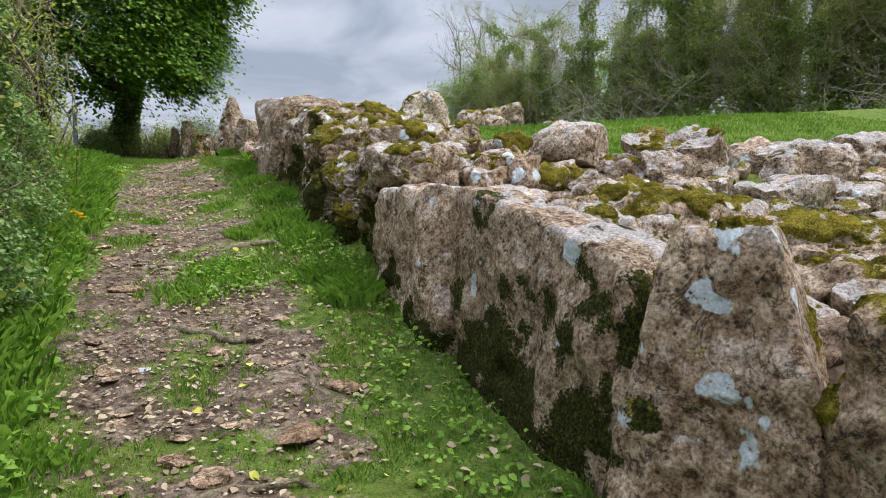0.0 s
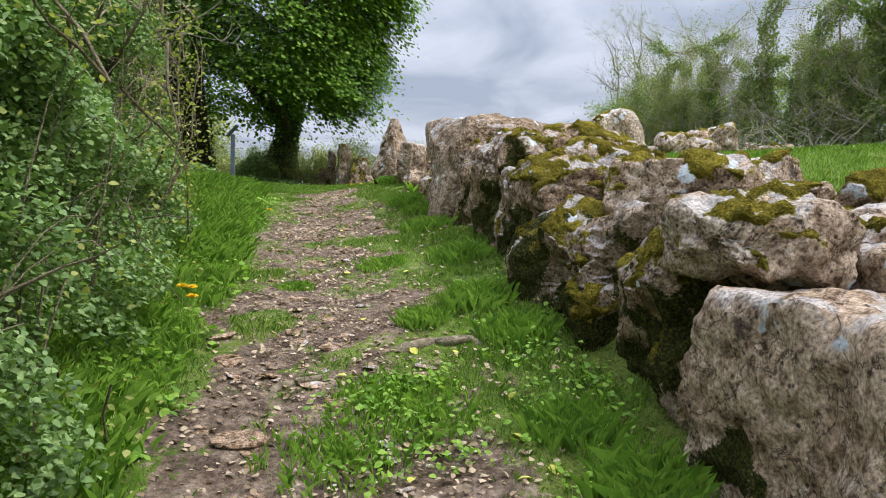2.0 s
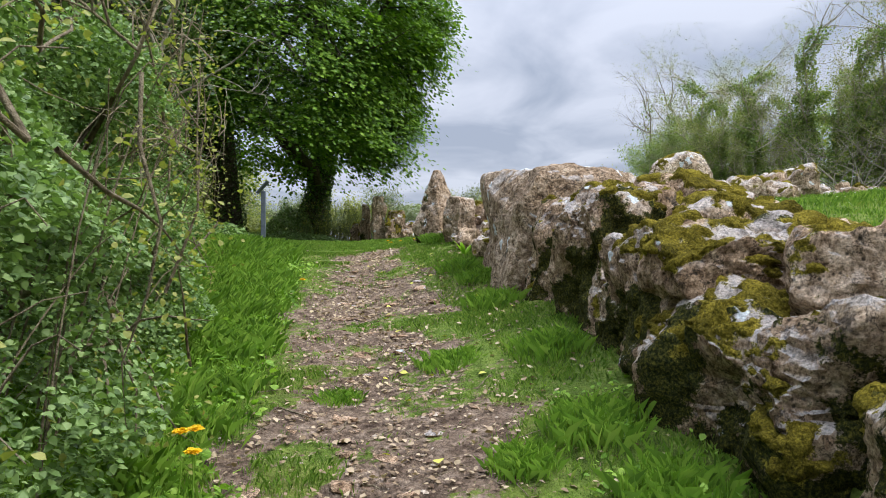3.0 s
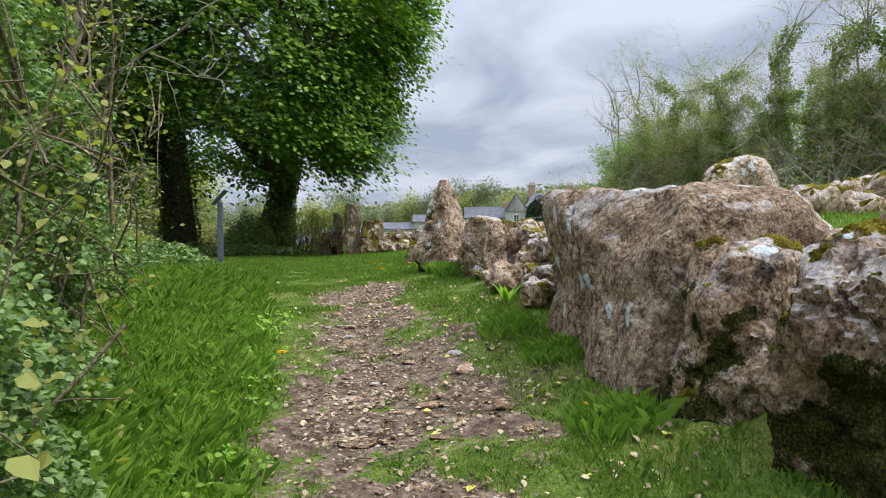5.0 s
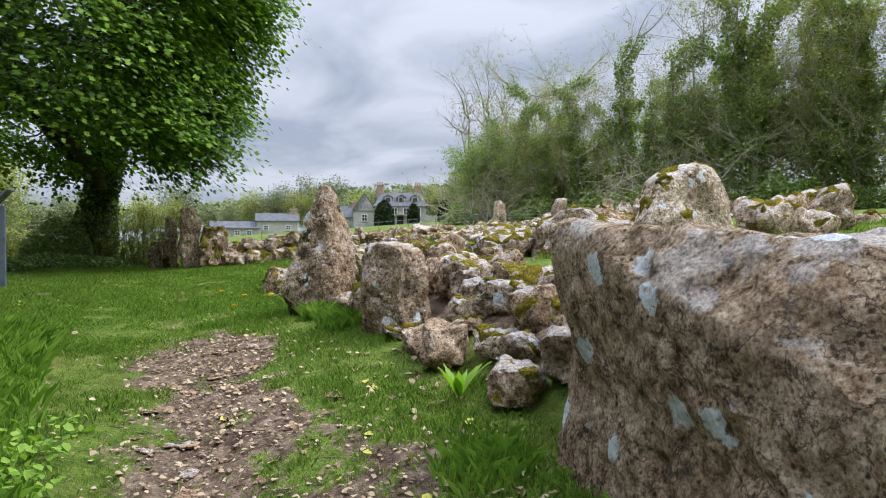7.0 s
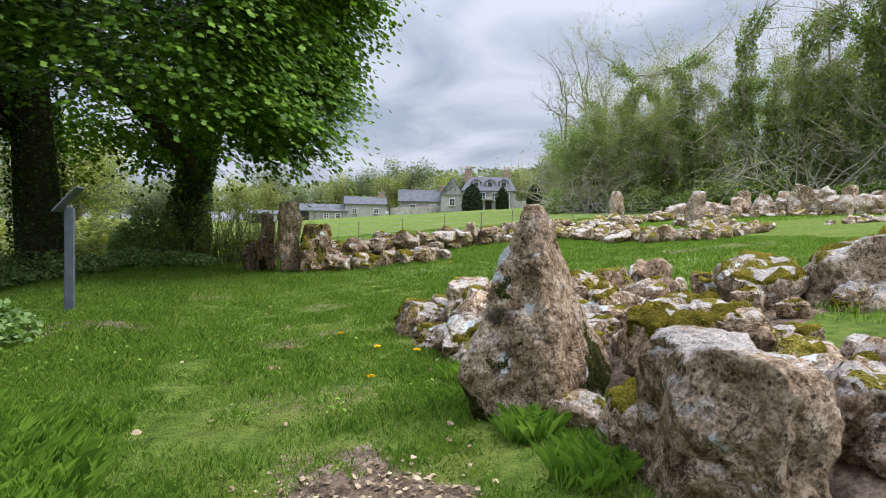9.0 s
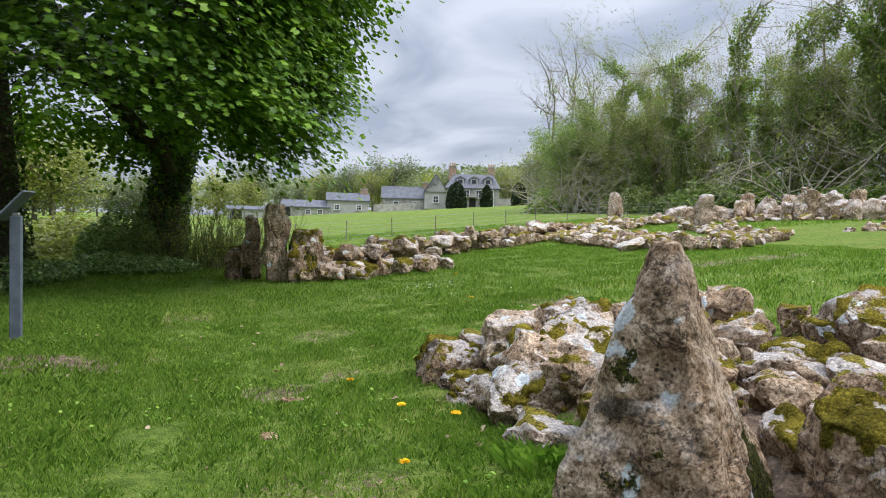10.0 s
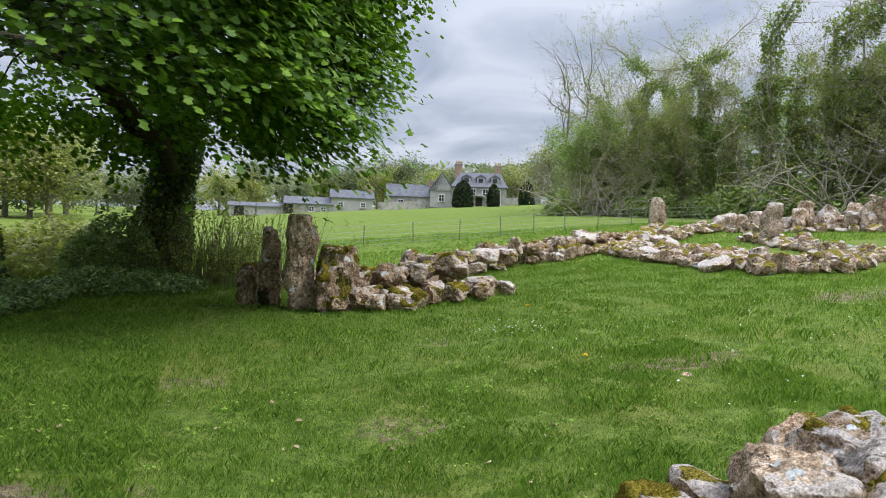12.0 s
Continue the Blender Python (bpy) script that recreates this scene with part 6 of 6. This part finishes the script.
def window(owner, x, y, z, w, h, panes=2):
    win = part("window", box_mesh("window", w + 0.2, 0.12, h + 0.2, 0.02, False), FRAME_WHITE, owner, at=pose(x, y, z))
    for k in range(panes):
        for q in (-1, 1):
            part("pane", box_mesh("pane", w / panes - 0.08, 0.06, h / 2 - 0.08, 0.0, False), GLASS, win, at=pose((k - (panes - 1) / 2) * w / panes, -0.05, q * h / 4))
    part("sill", box_mesh("sill", w + 0.4, 0.25, 0.1, 0.01, False), HOUSE_STONE, win, at=pose(0, -0.1, -h / 2 - 0.15))


def chimney(owner, x, y, z, h, pots=3):
    st = part("chimney", box_mesh("chimney", 1.5, 0.9, h, 0.05), BRICK, owner, at=pose(x, y, z))
    part("cap", box_mesh("cap", 1.7, 1.1, 0.2, 0.03), HOUSE_STONE, st, at=pose(0, 0, h))
    for k in range(pots):
        part("pot", box_mesh("pot", 0.28, 0.28, 0.6, 0.08), POT, st, at=pose((k - (pots - 1) / 2) * 0.45, 0, h + 0.2))


def manor():
    base = 5.3
    m = pose(51.6, 149.3, base, 0, 0, -21.5)
    ob = thing("manor_house", None, None, "grey stone manor house with slate roof, dormers and tall chimneys", "house", at=m)
    part("wall", box_mesh("wall", 10.6, 8.5, 4.4, 0.05), HOUSE_STONE, ob)
    part("roof", prism_roof("roof", 10.6, 8.5, 3.0, 1.6), SLATE, ob, at=pose(0, 0, 4.4))
    for x in (-3.6, -1.2, 1.2, 3.6):
        window(ob, x, -4.3, 3.2, 1.0, 1.5)
        if abs(x) > 2:
            window(ob, x, -4.3, 1.2, 1.2, 1.7)
    part("door", box_mesh("door", 1.3, 0.2, 2.3, 0.03), DOOR_DARK, ob, at=pose(0, -4.3, 0))
    part("porch", box_mesh("porch", 2.2, 1.4, 0.25, 0.03), HOUSE_STONE, ob, at=pose(0, -4.8, 2.5))
    for x in (-2.6, 0.2, 3.0):
        d = part("dormer", box_mesh("dormer", 1.5, 1.8, 1.2, 0.03), RENDER_WHITE, ob, at=pose(x, -2.4, 5.1))
        part("roof", prism_roof("roof", 1.5, 1.8, 0.6, 0.0, 0.15), SLATE, d, at=pose(0, 0, 1.2, 0, 0, 90))
        part("pane", box_mesh("pane", 0.9, 0.06, 0.8, 0.0), GLASS, d, at=pose(0, -0.93, 0.2))
    chimney(ob, 3.6, 0.5, 6.4, 2.4)
    chimney(ob, -4.4, 0.5, 6.0, 3.0)
    wing = thing("manor_wing", None, None, "pale gabled wing beside the stone manor house", "house", at=pose(44.3, 151.6, 5.3, 0, 0, -18))
    part("wall", box_mesh("wall", 4.6, 6.0, 3.6, 0.05), RENDER_WHITE, wing)
    part("roof", prism_roof("roof", 6.0, 4.6, 3.6, 0.0, 0.2), SLATE, wing, at=pose(0, 0, 3.6, 0, 0, 90))
    window(wing, 0, -3.0, 2.0, 1.0, 1.3)
    part("gable", prism_roof("gable", 0.3, 4.3, 3.3, 0.0, 0.0), RENDER_WHITE, wing, at=pose(0, -3.05, 3.6, 0, 0, 90))
    out = thing("outbuilding", None, None, "long stone outbuilding with a slate roof", "building", at=pose(38.6, 154.3, 4.6, 0, 0, -15))
    part("wall", box_mesh("wall", 9.5, 5.5, 2.8, 0.05), HOUSE_STONE, out)
    part("roof", prism_roof("roof", 9.5, 5.5, 2.5, 0.0), SLATE, out, at=pose(0, 0, 2.8))
    window(out, -2.0, -2.8, 1.6, 1.0, 1.0)
    window(out, 2.2, -2.8, 1.6, 1.0, 1.0)
    chimney(out, 4.2, 0, 4.6, 1.4, 1)


manor()


def barn(x, y, z, length, h, ridge, turn, label, doors, windows, mat_, chim=False):
    ob = thing("barn", None, None, label, "building", "farm buildings across the field", at=pose(x, y, z, 0, 0, turn))
    part("wall", box_mesh("wall", length, 5.5, h, 0.05), mat_, ob)
    part("roof", prism_roof("roof", length, 5.5, ridge - h, 0.0), SLATE, ob, at=pose(0, 0, h))
    for dxx in doors:
        bm = bmesh.new()
        n = 8
        prof = [(-0.95, 0.0), (0.95, 0.0)] + [(0.95 * math.cos(math.pi * k / n), 1.7 + 0.75 * math.sin(math.pi * k / n)) for k in range(n + 1)]
        fr = [bm.verts.new((a, -0.1, b)) for a, b in prof]
        bk = [bm.verts.new((a, 0.1, b)) for a, b in prof]
        bm.faces.new(fr)
        for k in range(len(prof)):
            bm.faces.new((fr[k], bk[k], bk[(k + 1) % len(prof)], fr[(k + 1) % len(prof)]))
        part("archway", from_bm("archway", bm), DOOR_DARK, ob, "dark arched cart doorway", at=pose(dxx, -2.78, 0.2))
    for wxx in windows:
        window(ob, wxx, -2.78, 1.6, 0.9, 0.9)
    if chim:
        chimney(ob, length / 2 - 0.8, 0, ridge - 0.9, 1.6, 1)


barn(8.6, 158.5, 1.7, 10.5, 2.6, 3.3, -4, "low rendered barn with an arched cart doorway", (-3.4,), (), RENDER_WHITE)
barn(18.4, 157.0, 2.5, 9.2, 2.6, 4.0, -7, "low stone barn with a slate roof", (-3.9,), (0.5, 2.8), HOUSE_STONE)
barn(26.8, 156.0, 3.6, 8.2, 3.0, 4.6, -10, "stone cottage barn with pale gable and chimney", (), (-2.2, 2.2), RENDER_WHITE, True)
garden_wall = thing("garden_wall", np_mesh("garden_wall", *(lambda p: (np.concatenate([p, p + (0, 0, 1.6), p + (0, 0.5, 1.6), p + (0, 0.5, 0)]), np.array([(i + a * 6, i + 1 + a * 6, i + 1 + (a + 1) % 4 * 6, i + (a + 1) % 4 * 6) for i in range(5) for a in range(4)])))(np.array([(x, 150.5, gz(x, 150.5) - 0.1) for x in np.linspace(31, 66, 6)]))), HOUSE_STONE, "long low stone garden wall before the house", "wall", kind="structure")


def topiary(x, y, w, h, seed):
    rng = np.random.RandomState(seed)
    n = 2600
    u, th = rng.rand(n), rng.rand(n) * 6.283
    prof = np.interp(u, [0, 0.15, 0.6, 0.85, 1.0], [0.9, 1.0, 0.85, 0.55, 0.05]) * w / 2 * (1 - 0.08 * rng.rand(n))
    p = np.stack([x + np.cos(th) * prof, y + np.sin(th) * prof, gz(x, y) + u * h], 1)
    ob = thing("clipped_yew", None, None, "dark clipped yew standing on the lawn", "tree", "clipped yews before the house")
    part("foliage", leaf_mesh("foliage", p, rng.uniform(0.3, 0.5, n), rng, 0.2, QUAD), LEAF_YEW, ob)
    part("trunk", tubes("trunk", [(np.array([(x, y, gz(x, y) - 0.2), (x, y, gz(x, y) + h * 0.6)]), np.array([w * 0.36, w * 0.2]))], 8), LEAF_YEW, ob)


topiary(44.2, 138.5, 4.0, 5.0, 71)
topiary(50.1, 138.0, 2.4, 4.2, 73)
topiary(56.2, 136.5, 3.0, 4.4, 79)

# trees behind the buildings and along the far side of the field
FAR = []
for k in range(3):
    rng = np.random.RandomState(861 + k)
    c = rng.normal(size=(26, 3)) * (2.0, 2.0, 1.9) + (0, 0, 6.0)
    p = sprays(rng, c, 170, 0.95, 0.8)
    p = p[p[:, 2] > 1.0]
    lines, tips = [(np.array([(0, 0, -0.3), (0.1, 0, 3), (0, 0.1, 7)]), np.array([0.35, 0.25, 0.1]))], []
    for _ in range(8):
        a = rng.rand() * 6.283
        grow((0, 0, rng.uniform(2, 6)), (math.cos(a), math.sin(a), 1.1), 4.0, 0.12, 1, rng, lines, tips, 0, 0.2, 4, 0.6)
    FAR.append((tubes("trunk", lines, 4), leaf_mesh("crown", p, rng.uniform(0.22, 0.42, len(p)), rng, 0.4, QUAD)))
FAR_CROWN = [[l.copy() for _, l in FAR] for _ in range(3)]
for k in range(64):
    if k < 40:
        x = -45 + 3.6 * k + rw.normal() * 1.2
        y = 176 + rw.normal() * 6
        s = rw.uniform(0.75, 1.25)
    elif k < 48:
        x, y, s = rw.uniform(66, 78), rw.uniform(140, 165), rw.uniform(1.0, 1.4)
    else:
        x, y, s = rw.uniform(-42, -14), rw.uniform(52, 110), rw.uniform(0.7, 1.1)
    tone = 1 if k in (25, 26) else (0 if rw.rand() < 0.7 else 2)
    j = rw.randint(3)
    ob = thing("distant_tree", None, None, ("hazy grey-green", "bright yellow-green", "light green")[tone] + " distant tree beyond the field", "tree", "distant trees round the field", at=pose(x, y, gz(x, y) - 0.2, 0, 0, rw.uniform(0, 360)) @ Matrix.Diagonal((s, s, s, 1)))
    part("trunk", FAR[j][0], TWIG_GREY, ob)
    part("crown", FAR_CROWN[tone][j], (LEAF_FAR_HAZE, LEAF_SPRING, LEAF_WOOD)[tone], ob)
# the wooded rise on the skyline, with its haze put into the leaf colour
rng = np.random.RandomState(5)
n = 26000
hx = rng.uniform(-260, 420, n)
hy = rng.uniform(235, 330, n)
ridge = 9.5 + 0.065 * np.clip(hx - 20, -60, 120) + 2.5 * flat_noise(hx, np.zeros(n), 0.02, 3)
hz = ground_z(hx, hy) + (hy - 235) * 0.06 + rng.rand(n) ** 0.7 * (ridge + 2.2 * flat_noise(hx, hy, 0.09, 4))
thing("distant_wood", leaf_mesh("distant_wood", np.stack([hx, hy, hz], 1), rng.uniform(1.3, 2.6, n), rng, 0.3, QUAD), LEAF_FAR_HAZE, "hazy green wood on the skyline", "woodland", kind="stuff")
# woodland closing the view behind the start and beside the hedge
n = 9000
bx, by = rng.uniform(-14, 34, n), rng.uniform(-34, -16, n)
bz = ground_z(bx, by) + rng.rand(n) * 9
thing("rear_wood", leaf_mesh("rear_wood", np.stack([bx, by, bz], 1), rng.uniform(0.3, 0.6, n), rng, 0.3, QUAD), LEAF_WOOD, "green wood closing off the lower path", "woodland", kind="stuff")
